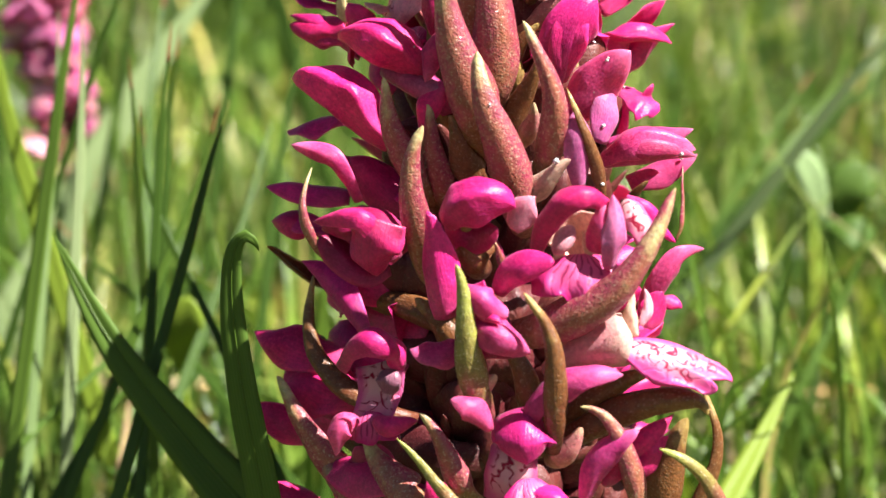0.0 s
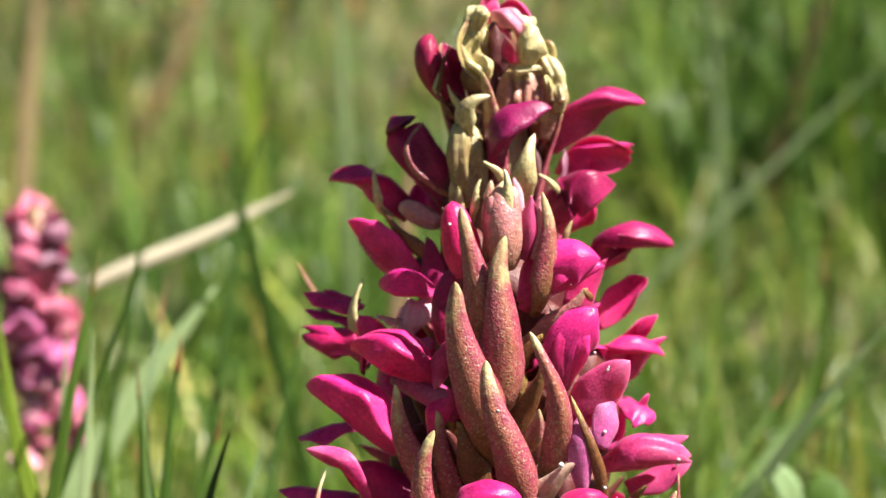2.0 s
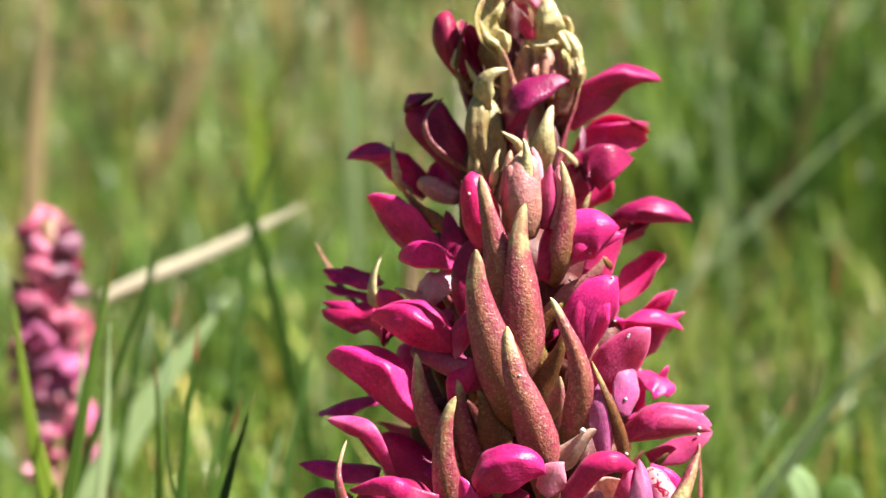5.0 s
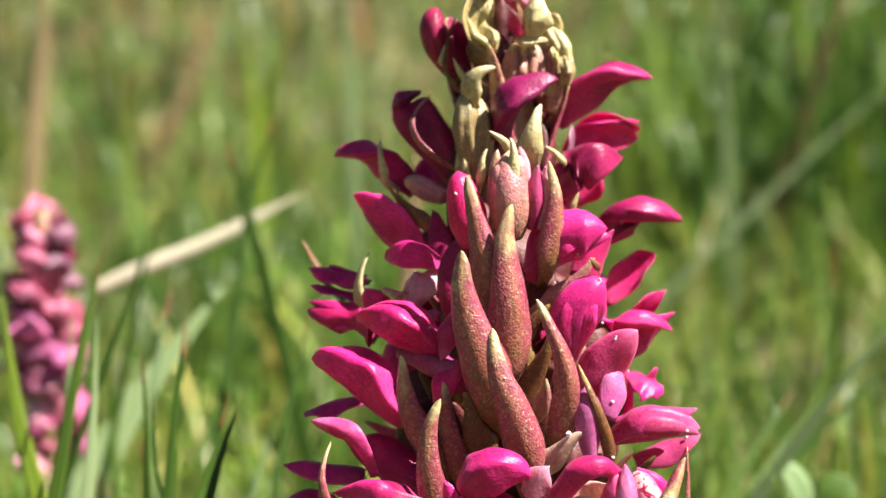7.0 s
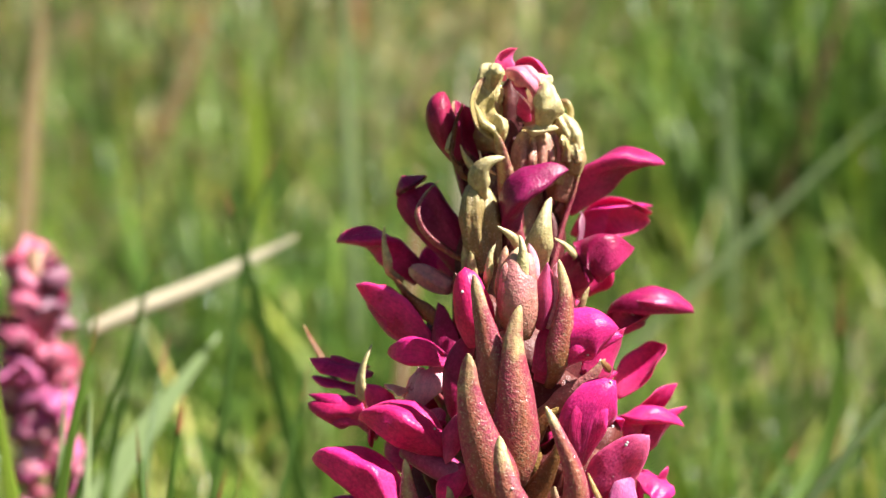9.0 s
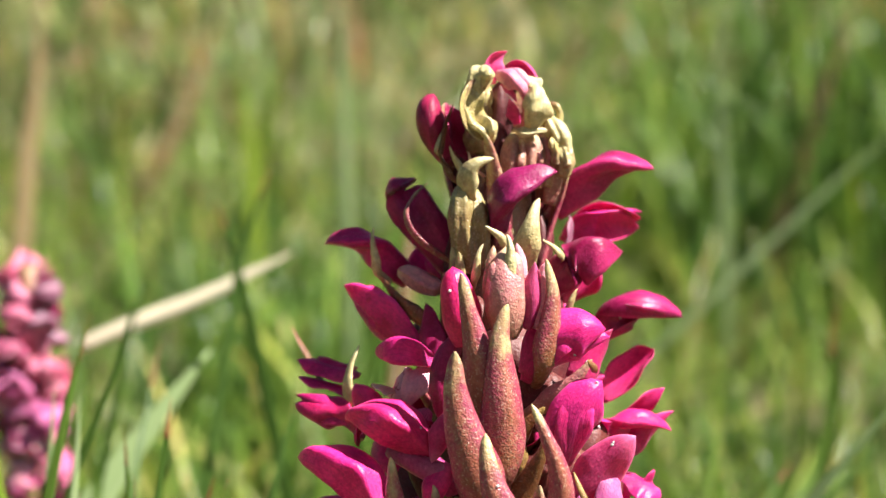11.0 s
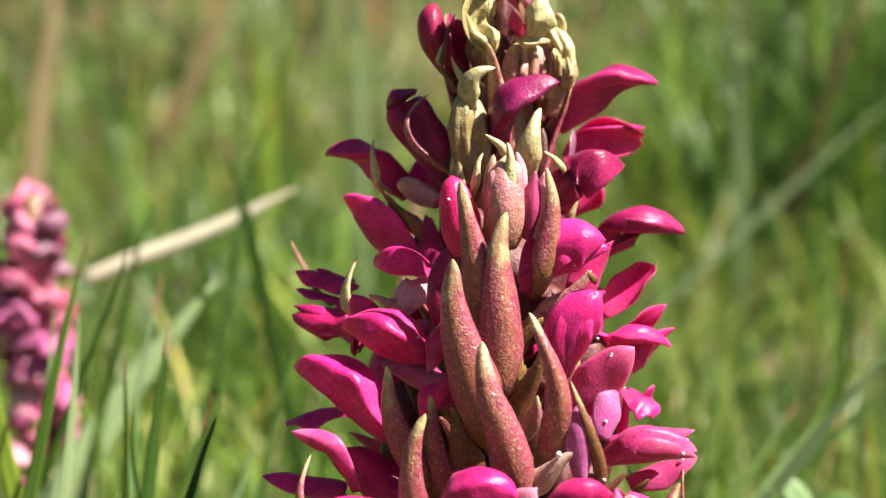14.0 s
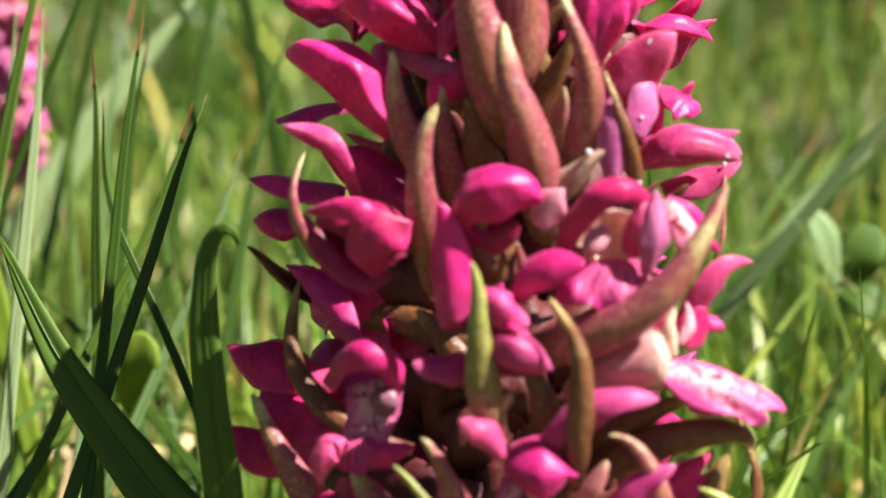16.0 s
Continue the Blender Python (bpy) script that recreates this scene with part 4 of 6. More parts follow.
petal(orchid, (2.3, -11.6, 105.6), (2.9, -11.8, 111.7), 2.2, "pink", cup=0.7, twist=0)
petal(orchid, (3.2, -11.2, 105.7), (3.7, -11.2, 111.4), 1.6, "pale", cup=0.6, twist=0)
bract(orchid, (4.4, -12.0, 102.9), (3.8, -11.8, 111.9), 2.8, "brown", mid=(4.9, -12.8, 107.2))
bud(orchid, (-3.1, -9.8, 104.1), (-4.3, -9.9, 110.9), 3.8, "petal")
bract(orchid, (-2.3, -13.8, 98.1), (-3.1, -13.0, 110.7), 4.0, "brown", mid=(-3.3, -14.6, 104.4))
spur(orchid, (-0.3, -9.9, 103.6), (-1.3, -10.7, 105.3), 1.5, "cream")
bract(orchid, (0.1, -15.2, 94.3), (0.6, -14.3, 108.1), 4.7, "brown")
bract(orchid, (-2.0, -16.7, 90.9), (-4.3, -15.9, 104.1), 5.0, "brown")
r5 = sheath(orchid, (2.5, -10.2, 101.3), (9.1, -10.6, 105.7), 4.9, mid=(5.3, -13.4, 107.6))
petal(r5, (6.5, -9.3, 100.7), (9.6, -7.7, 105.1), 3.0)
bract(orchid, (3.7, -10.6, 98.7), (8.1, -11.0, 102.8), 2.0, "rosy")
sheath(orchid, (5.5, -12.3, 93.6), (8.8, -12.3, 101.3), 4.8, mid=(6.3, -15.3, 99.6))
bract(orchid, (1.1, -12.1, 95.4), (3.6, -12.6, 99.0), 1.8, "olive")
bract(orchid, (8.3, -12.1, 102.4), (7.4, -13.0, 103.1), 1.0, "olive")
r7 = hood(orchid, (9.6, 0.8, 93.5), (16.0, 1.0, 94.7), 3.1, mid=(12.1, -0.7, 97.4))
petal(r7, (10.5, 2.1, 95.5), (15.2, 2.5, 98.5), 2.3)
petal(r7, (10.7, 0.7, 92.5), (15.8, 2.2, 96.2), 2.5)
petal(orchid, (5.7, -13.7, 90.8), (11.3, -13.9, 96.5), 4.0, "pink", cup=0.5)
bract(orchid, (4.3, -18.2, 88.0), (3.0, -18.5, 100.1), 2.9, "brown", mid=(5.9, -21.3, 95.2))
bract(orchid, (1.2, -19.6, 85.0), (-1.2, -18.8, 97.7), 4.2, "brown", mid=(-0.5, -21.7, 92.3))
bract(orchid, (-6.9, -19.2, 80.4), (-6.2, -19.7, 91.7), 3.0, "brown", mid=(-7.5, -21.8, 87.5))
bract(orchid, (-7.4, -14.5, 85.3), (-10.0, -14.2, 94.7), 3.0, "brown")
bract(orchid, (-5.2, -13.7, 83.8), (-6.4, -13.5, 92.1), 3.4, "brown")
bract(orchid, (-2.3, -14.5, 85.5), (-4.3, -14.7, 91.3), 3.4, "olive")
bract(orchid, (1.4, -13.8, 89.9), (4.0, -14.8, 97.3), 2.4, "olive")
bract(orchid, (2.8, -15.0, 89.1), (3.4, -16.5, 92.7), 1.9, "rosy")
shell(orchid, "petal", [(-3.8, -9.6, 105.0), (-5.2, -11.0, 102.6), (-5.7, -11.4, 99.8), (-5.3, -10.8, 97.1)], (-0.35, -1, 0.2), 2.8, "crimson", 0.5, 0.10)
shell(orchid, "petal", [(-4.1, -11.6, 98.5), (-5.4, -12.6, 96.6), (-6.1, -12.8, 94.0)], (-0.3, -1, 0.3), 2.6, "pink", 0.5, 0.10)
shell(orchid, "petal", [(-4.5, -12.8, 94.0), (-6.0, -13.6, 92.1), (-6.6, -13.4, 88.9)], (-0.3, -1, 0.3), 2.8, "petal", 0.5, 0.12)
h13 = hood(orchid, (-9.1, -11.1, 88.2), (-18.2, -9.3, 93.7), 4.9, mid=(-13.7, -12.1, 94.9))
petal(h13, (-13.2, -4.8, 89.5), (-19.9, -3.0, 88.0), 3.2, frill=0.2)
spur(orchid, (-10.0, -9.2, 94.4), (-4.5, -12.5, 92.5), 2.4, "rose")
petal(orchid, (-12.5, -13.7, 83.6), (-17.6, -14.0, 88.7), 1.9, "pink", mid=(-14.4, -15.9, 89.5), cup=0.6)
petal(orchid, (-10.2, -10.6, 84.1), (-15.4, -8.2, 86.6), 2.8)
petal(orchid, (-7.7, -10.9, 82.2), (-12.8, -10.2, 86.7), 3.7, cup=0.4)
petal(orchid, (-13.3, -8.8, 83.0), (-21.0, -7.7, 83.6), 2.7)
sheath(orchid, (-15.8, -8.3, 79.2), (-20.9, -7.1, 80.3), 2.9, mid=(-18.7, -9.9, 81.7))
bract(orchid, (-15.9, -18.1, 80.9), (-16.2, -15.3, 87.0), 1.2, "brown", mid=(-17.4, -19.7, 84.5))
h17 = hood(orchid, (-7.9, -17.0, 80.1), (-14.9, -17.5, 81.8), 4.6, "crimson", mid=(-11.6, -18.5, 84.0))
shell(h17, "petal", [(-8.1, -19.2, 80.2), (-9.4, -20.6, 82.5), (-11.2, -21.2, 84.3), (-13.1, -20.6, 84.3), (-15.6, -19.2, 83.2)], (-0.1, -0.65, 0.9), 2.4, "petal", 0.7, 0.06, lambda v: (0.85 + 0.15 * math.sin(3.14 * v)) * max(1 - v**5, 0) ** 0.6)
shell(h17, "petal", [(-9.9, -20.8, 83.8), (-10.3, -21.4, 82.3), (-10.6, -21.2, 80.7), (-10.3, -19.8, 78.5)], (-0.15, -1, 0.30), 4.9, "petal", 0.30, 0.14, lambda v: (0.92 + 0.08 * math.sin(3.14 * v)) * max(1 - v**3.5, 0) ** 0.6)
petal(h17, (-9.3, -18.0, 79.0), (-15.0, -18.6, 81.7), 3.4, "crimson", mid=(-12.2, -19.0, 78.7), cup=0.3, frill=0.05)
bract(orchid, (-16.7, -3.0, 73.4), (-21.1, -10.4, 78.3), 2.1, "olive")
bract(orchid, (-4.4, -16.3, 72.5), (-15.9, -3.7, 75.5), 3.3, "olive", mid=(-10.3, -14.3, 73.8))
bract(orchid, (-5.9, -13.2, 73.2), (-14.5, -3.5, 72.8), 3.5, "olive")
bract(orchid, (-12.0, -16.6, 66.6), (-17.1, -10.8, 75.9), 2.4, "olive", mid=(-18.0, -14.3, 69.6), roll=50)
bract(orchid, (-14.6, -9.8, 73.2), (-16.0, -8.6, 77.0), 1.7, "brown")
petal(orchid, (-12.0, -15.1, 72.0), (-17.7, -9.6, 76.9), 2.7, mid=(-14.7, -12.5, 77.3))
petal(orchid, (-4.3, -23.5, 75.7), (-5.5, -22.7, 84.8), 3.2, cup=0.5)
h18 = hood(orchid, (-4.2, -21.8, 83.7), (1.6, -23.2, 85.2), 4.7, mid=(-1.7, -23.6, 87.4), roll=12)
petal(h18, (-4.0, -21.0, 83.6), (0.2, -22.6, 83.4), 3.0, "crimson", mid=(-2.2, -22.8, 81.8), cup=0.4, frill=0.05)
petal(h18, (1.2, -22.9, 83.5), (3.3, -23.1, 86.2), 2.5, "blush")
petal(orchid, (7.2, -18.5, 85.7), (6.7, -18.5, 92.6), 2.4, "lilac", cup=0.4)
bract(orchid, (9.1, -17.5, 85.4), (5.9, -18.3, 94.2), 1.4, "olive", mid=(8.9, -19.8, 90.5))
petal(orchid, (8.8, -15.0, 88.8), (10.2, -13.2, 94.4), 2.5, "lilac")
r9 = hood(orchid, (9.4, -10.3, 86.4), (17.5, -10.2, 86.9), 3.8, "pink", mid=(13.0, -12.9, 89.3), wings=True)
petal(r9, (9.7, -9.1, 87.7), (17.0, -9.0, 88.6), 2.4, "pink")
petal(r9, (11.6, -8.6, 83.9), (17.4, -7.3, 85.9), 2.5, "pink")
lip(orchid, (10.8, -5.5, 91.5), (14.4, -5.8, 89.6), 4.6, "petal")
petal(orchid, (12.7, -4.8, 89.4), (13.9, -4.5, 92.1), 1.5)
bract(orchid, (3.1, -18.6, 85.1), (6.3, -19.1, 88.2), 2.5, "cream")
bract(orchid, (16.4, -10.2, 80.3), (16.5, -8.4, 85.3), 0.6, "brown")
bract(orchid, (11.8, -13.7, 83.5), (13.0, -14.5, 85.4), 1.1, "olive")
bract(orchid, (-1.2, -22.3, 80.2), (-2.7, -21.7, 84.3), 4.2, "olive")
bract(orchid, (0.9, -22.9, 80.0), (-0.2, -23.1, 82.1), 1.0, "brown")
o1 = shell(orchid, "flower", [(6.5, -21.6, 84.6), (6.7, -21.0, 82.6), (6.8, -21.2, 81.2), (6.9, -22.6, 80.0)], (0.1, -1, 0.2), 5.2, "cream", -0.7, 0.05, lambda v: 0.8 + 0.2 * math.sin(3.14 * v))
shell(o1, "hood", [(3.1, -23.0, 81.4), (3.9, -24.4, 84.4), (5.5, -25.2, 86.4), (7.6, -25.0, 87.0), (9.6, -23.6, 85.6)], (-0.1, -0.8, 0.75), 2.5, "petal", 0.6, 0.08, lambda v: 0.55 + 0.45 * math.sin(3.14 * v))
part("column", swept(smooth_line([(6.3, -22.5, 83.3), (5.6, -23.8, 82.5), (5.0, -24.2, 81.4)], 14), np.tile([0.1, -1.0, 0.2], (14, 1)), round_section(1.9, bud_shape, 0.9, 0.5, 0.05, 0.03), "column", tick(), 0.0002, 300.0), "pale", o1, "blush column in the throat")
part("column", swept(smooth_line([(7.6, -22.3, 82.8), (7.9, -23.0, 82.2), (7.6, -23.2, 81.1)], 14), np.tile([0.1, -1.0, 0.2], (14, 1)), round_section(1.8, bud_shape, 0.9, 0.8, 0.05, 0.03), "column", tick(), 0.0002, 300.0), "cream", o1, "cream wall of the throat")
frilled_lip(o1, (7.1, -23.4, 81.2), (0.05, -0.9, 0.1), (0, 0.1, 1), 4.5, 8.4, "lipdeep", (30, 88), 0.30, 0.12)
shell(o1, "petal", [(9.4, -25.0, 80.5), (9.7, -25.6, 82.8), (9.9, -25.0, 84.8), (9.6, -24.0, 86.5)], (0.3, -1, 0.1), 2.3, "lilac", 0.5, 0.22)
shell(o1, "petal", [(8.0, -24.4, 81.6), (8.7, -24.8, 83.6), (8.6, -24.0, 86.0)], (-0.3, -1, 0.2), 3.0, "pink", 0.4, 0.18)
petal(o1, (-0.1, -24.4, 78.2), (4.9, -26.0, 81.4), 2.6, "petal", mid=(1.8, -26.4, 82.3), frill=0.12)
shell(o1, "lip", [(10.8, -20.0, 85.0), (11.8, -21.4, 84.3), (12.3, -22.4, 83.0), (12.2, -22.6, 81.1)], (0.4, -1, 0.2), 2.9, "lipwhite", 0.4, 0.16)
shell(o1, "petal", [(11.1, -19.4, 85.1), (12.9, -19.6, 84.4), (14.2, -19.6, 82.3), (15.2, -19.0, 81.0)], (0.5, -0.8, 0.5), 1.6, "petal", 0.4, 0.12)
bract(orchid, (3.8, -25.4, 75.4), (15.1, -24.8, 86.6), 4.0, "brown", mid=(10.8, -28.8, 78.8), roll=-25)
shell(orchid, "petal", [(12.5, -20.0, 74.5), (13.9, -20.8, 77.5), (15.3, -20.6, 79.9), (17.6, -18.6, 80.4)], (0.3, -1, -0.5), 2.9, "pink", 0.45, 0.14)
petal(orchid, (13.9, -17.8, 75.9), (15.8, -18.0, 74.9), 1.4)
s1 = spur(orchid, (4.5, -23.0, 70.6), (11.3, -24.2, 74.3), 4.9, "throat", mid=(7.6, -24.4, 73.9))
shell(s1, "petal", [(11.5, -24.6, 74.4), (11.2, -24.8, 76.3), (11.4, -24.2, 78.2)], (0.3, -1, 0.1), 1.3, "cream", 0.5, 0.2)
shell(s1, "petal", [(11.9, -24.0, 75.1), (12.6, -23.6, 76.4), (12.3, -22.8, 78.1)], (0.3, -1, 0.1), 1.2, "pale", 0.4, 0.2)
frilled_lip(s1, (10.3, -24.6, 73.7), (0.93, -0.2, -0.16), (0.12, -0.42, 0.90), 9.6, 5.0, "lip", (-10, 20), 0.40, 0.17)
petal(s1, (11.9, -24.4, 72.9), (16.0, -25.9, 70.5), 2.7, frill=0.25)
petal(s1, (12.6, -23.1, 74.7), (13.8, -21.7, 77.5), 2.3)
folded = shell(orchid, "flower", [(-2.6, -25.0, 79.1), (-1.6, -26.6, 79.1), (-0.4, -27.0, 78.2), (1.0, -26.0, 76.8)], (0.25, -0.9, 0.5), 2.6, "pink", 0.75, 0.10, lambda v: 0.70 + 0.30 * math.sin(3.14 * v))
shell(folded, "petal", [(-2.0, -25.4, 76.3), (-0.4, -27.4, 76.1), (1.1, -27.6, 75.3), (2.8, -26.2, 73.5)], (0.2, -0.9, 0.45), 3.2, "pink", 0.70, 0.12, lambda v: (0.62 + 0.38 * math.sin(3.14 * v)) * max(1 - v**6, 0) ** 0.5)
shell(folded, "petal", [(-1.4, -25.6, 77.1), (-0.2, -27.2, 77.1), (0.5, -27.6, 76.7)], (0.1, -0.8, 0.7), 1.2, "petal", 0.5, 0.12)
petal(folded, (-2.3, -24.2, 75.6), (1.4, -24.4, 72.7), 4.6, "crimson", cup=0.5, frill=0.1)
petal(folded, (-2.6, -24.4, 78.3), (0.1, -24.6, 76.1), 3.4, "crimson", cup=0.5, frill=0.1)
petal(orchid, (-2.3, -24.9, 77.0), (-1.0, -25.1, 79.7), 2.3)
bract(orchid, (-1.4, -27.0, 70.1), (-3.5, -26.6, 81.3), 2.8, "greenbright")
bract(orchid, (-2.3, -25.9, 70.2), (-0.1, -26.2, 71.8), 2.7, "rosy")
bract(orchid, (4.9, -28.0, 68.5), (2.8, -27.4, 79.3), 2.3, "olive", mid=(4.9, -28.8, 75.2))
bract(orchid, (3.3, -24.1, 67.5), (0.5, -22.9, 75.7), 2.8, "olive")
petal(orchid, (2.6, -26.7, 68.2), (10.5, -26.8, 71.9), 2.5, "pink", mid=(5.8, -27.7, 73.3), frill=0.2)
bract(orchid, (5.9, -23.1, 67.3), (12.9, -23.6, 71.0), 3.3, "olive")
bract(orchid, (-14.3, -12.1, 64.0), (-16.6, -9.6, 70.0), 3.0, "olive")
o2f = shell(orchid, "flower", [(-10.3, -19.4, 70.6), (-10.1, -20.2, 69.6), (-10.3, -20.6, 68.1), (-10.7, -21.4, 66.8), (-11.2, -22.0, 65.7)], (-0.1, -1, 0.25), 4.3, "lipwhite", -0.25, 0.08, lambda v: 0.9 + 0.1 * math.cos(3.14 * v))
part("column", swept(smooth_line([(-9.5, -20.6, 70.3), (-9.4, -21.2, 69.6), (-9.6, -20.8, 68.2)], 14), np.tile([-0.1, -1.0, 0.2], (14, 1)), round_section(2.3, bud_shape, 0.35, 0.5, 0.0, 0.04), "column", tick(), 0.0002, 300.0), "dusk", o2f, "mauve mouth of the throat")
shell(o2f, "hood", [(-14.0, -19.6, 70.4), (-12.9, -21.6, 73.0), (-11.0, -22.6, 74.1), (-8.9, -22.4, 73.1), (-8.1, -20.6, 70.5)], (-0.1, -0.7, 0.8), 2.9, "petal", 0.6, 0.08, lambda v: 0.6 + 0.4 * math.sin(3.14 * v))
frilled_lip(o2f, (-11.1, -21.4, 66.8), (-0.25, -0.9, 0.1), (0, 0.1, 1), 3.0, 5.4, "lipdeep", (35, 85), 0.35, 0.14)
shell(o2f, "petal", [(-12.1, -23.0, 67.0), (-13.3, -24.2, 66.7), (-13.9, -24.4, 65.5), (-14.0, -23.8, 63.8)], (-0.3, -1, 0.3), 2.6, "pink", 0.45, 0.16)
shell(o2f, "petal", [(-10.8, -22.6, 66.7), (-9.3, -23.6, 66.3), (-6.9, -23.2, 66.8)], (0.2, -1, 0.4), 2.2, "petal", 0.45, 0.16)
shell(o2f, "petal", [(-11.6, -20.0, 63.2), (-11.4, -20.4, 61.2), (-12.2, -20.0, 58.4)], (-0.2, -1, 0.2), 5.0, "crimson", 0.3, 0.1)
petal(orchid, (-13.8, -12.2, 68.4), (-23.3, -9.5, 70.9), 4.2, cup=0.3, frill=0.3)
petal(orchid, (-12.1, -14.6, 65.8), (-20.2, -10.9, 67.6), 5.4, frill=0.35)
petal(orchid, (-12.2, -13.5, 67.0), (-17.3, -11.5, 63.2), 4.5, frill=0.2)
bract(orchid, (-11.7, -18.0, 57.6), (-20.3, -15.0, 67.8), 3.3, "brown", mid=(-18.8, -18.0, 63.5), roll=30)
petal(orchid, (-16.1, -13.8, 61.6), (-23.0, -13.9, 64.9), 3.1)
petal(orchid, (-2.9, -24.9, 73.5), (-7.3, -24.3, 73.3), 2.6, "pink", frill=0.2)
bract(orchid, (-3.7, -17.0, 70.2), (-7.2, -15.0, 75.4), 3.7, "olive")
o3 = shell(orchid, "flower", [(1.4, -26.0, 65.9), (1.2, -27.4, 64.6), (1.0, -27.8, 63.0), (0.8, -27.4, 60.3)], (-0.05, -1, 0.2), 4.7, "lipwhite", 0.55, 0.05, lambda v: 0.85 + 0.15 * v)
shell(o3, "hood", [(3.2, -25.0, 68.1), (2.3, -27.4, 68.1), (2.1, -28.8, 66.7), (2.4, -28.4, 64.6)], (-0.1, -1, 0.55), 5.7, "petal", 0.55, 0.06, lambda v: (0.6 + 0.4 * math.sin(min(v / 0.5, 1) * 1.5708)) * max(1 - v**4, 0) ** 0.55)
frilled_lip(o3, (2.5, -27.6, 63.0), (0.3, -0.9, 0.1), (0, 0.1, 1), 4.0, 5.0, "lipdeep", (25, 80), 0.35, 0.13)
petal(o3, (-0.7, -28.0, 67.4), (-3.8, -28.1, 70.4), 2.3, "pink", mid=(-1.6, -28.6, 70.8), cup=0.4)
bract(orchid, (11.9, -27.7, 61.4), (6.6, -27.7, 69.2), 2.2, "brown", mid=(11.3, -28.9, 68.6))
petal(orchid, (7.4, -27.7, 61.2), (11.6, -28.0, 67.2), 2.3, "pink", mid=(7.9, -29.1, 67.0), cup=0.5)
petal(orchid, (8.9, -27.0, 62.2), (10.7, -27.2, 65.3), 1.9)
bract(orchid, (8.0, -24.8, 66.4), (17.6, -25.7, 67.4), 3.0, "olive", mid=(17.3, -26.2, 72.3))
bract(orchid, (17.5, -16.7, 55.3), (17.9, -15.0, 67.6), 2.2, "olive", mid=(21.3, -17.7, 62.2))
bract(orchid, (19.0, -27.3, 60.0), (13.4, -27.6, 65.8), 1.7, "greenbright", mid=(16.7, -28.7, 65.8))
bract(orchid, (13.8, -24.3, 58.8), (15.9, -24.1, 67.1), 4.3, "olive")
petal(orchid, (10.1, -24.7, 63.3), (15.0, -24.0, 67.6), 1.8)
petal(orchid, (10.8, -24.9, 61.8), (14.7, -24.3, 65.7), 2.1)
bract(orchid, (-2.9, -30.0, 61.2), (-8.5, -28.2, 66.8), 1.3, "greenbright")
bract(orchid, (-3.2, -27.1, 61.8), (-6.5, -26.2, 68.4), 2.6, "brown")
bract(orchid, (5.1, -25.7, 63.7), (7.0, -25.8, 66.8), 2.8, "rosy")
petal(orchid, (-16.2, -16.4, 55.9), (-21.4, -16.0, 57.8), 3.1)
petal(orchid, (-3.9, -27.8, 60.5), (-6.0, -28.0, 63.2), 2.3)
hood(orchid, (6.0, -27.9, 60.0), (2.7, -28.7, 62.4), 3.2)
bract(orchid, (-12.1, -21.5, 58.0), (-16.5, -16.1, 61.2), 3.9, "brown")
bract(orchid, (-7.8, -26.1, 60.9), (-12.0, -20.7, 64.0), 3.8, "brown")
petal(orchid, (-8.9, -24.1, 61.1), (-16.7, -15.0, 60.8), 3.9)
# fillers for the left flank; those in ovary skin carry painted gap shade
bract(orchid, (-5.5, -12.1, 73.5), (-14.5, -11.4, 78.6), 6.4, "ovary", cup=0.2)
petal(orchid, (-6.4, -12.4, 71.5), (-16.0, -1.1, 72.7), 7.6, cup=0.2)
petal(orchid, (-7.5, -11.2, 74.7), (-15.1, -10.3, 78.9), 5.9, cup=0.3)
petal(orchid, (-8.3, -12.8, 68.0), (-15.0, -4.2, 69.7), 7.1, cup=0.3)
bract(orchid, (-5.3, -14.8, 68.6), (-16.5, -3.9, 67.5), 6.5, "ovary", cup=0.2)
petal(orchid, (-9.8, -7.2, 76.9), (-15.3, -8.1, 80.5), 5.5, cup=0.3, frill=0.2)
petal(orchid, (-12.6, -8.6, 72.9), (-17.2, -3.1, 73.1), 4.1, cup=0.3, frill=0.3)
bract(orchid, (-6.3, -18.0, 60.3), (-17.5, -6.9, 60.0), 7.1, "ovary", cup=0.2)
petal(orchid, (-6.3, -18.4, 57.7), (-16.3, -9.7, 57.1), 7.0, cup=0.3, frill=0.25)
petal(orchid, (-12.0, -14.7, 63.9), (-19.1, -6.4, 63.7), 5.1, cup=0.3, frill=0.3)
grain(orchid, (9.6, -14.2, 95.9), 0.24)
grain(orchid, (10.0, -14.3, 95.8), 0.14)
grain(orchid, (8.5, -12.3, 97.2), 0.13)
grain(orchid, (7.5, -12.6, 97.1), 0.12)
grain(orchid, (8.4, -14.2, 93.2), 0.14)
grain(orchid, (9.6, -14.0, 93.9), 0.12)
grain(orchid, (11.5, -2.3, 91.4), 0.12)
grain(orchid, (5.1, -19.3, 88.3), 0.28)
grain(orchid, (16.1, -12.1, 87.2), 0.18)
grain(orchid, (16.5, -11.2, 88.3), 0.12)
grain(orchid, (0.5, -12.7, 108.3), 0.14)
grain(orchid, (-4.6, -11.5, 109.0), 0.16)
grain(orchid, (-1.0, -10.7, 104.2), 0.13)
grain(orchid, (7.6, -9.1, 102.5), 0.16)
grain(orchid, (6.4, -11.3, 103.4), 0.12)
grain(orchid, (3.3, -12.0, 102.6), 0.12)
grain(orchid, (9.2, -15.0, 90.4), 0.18)
grain(orchid, (9.0, -17.8, 85.9), 0.18)
grain(orchid, (16.4, -8.1, 86.0), 0.2)
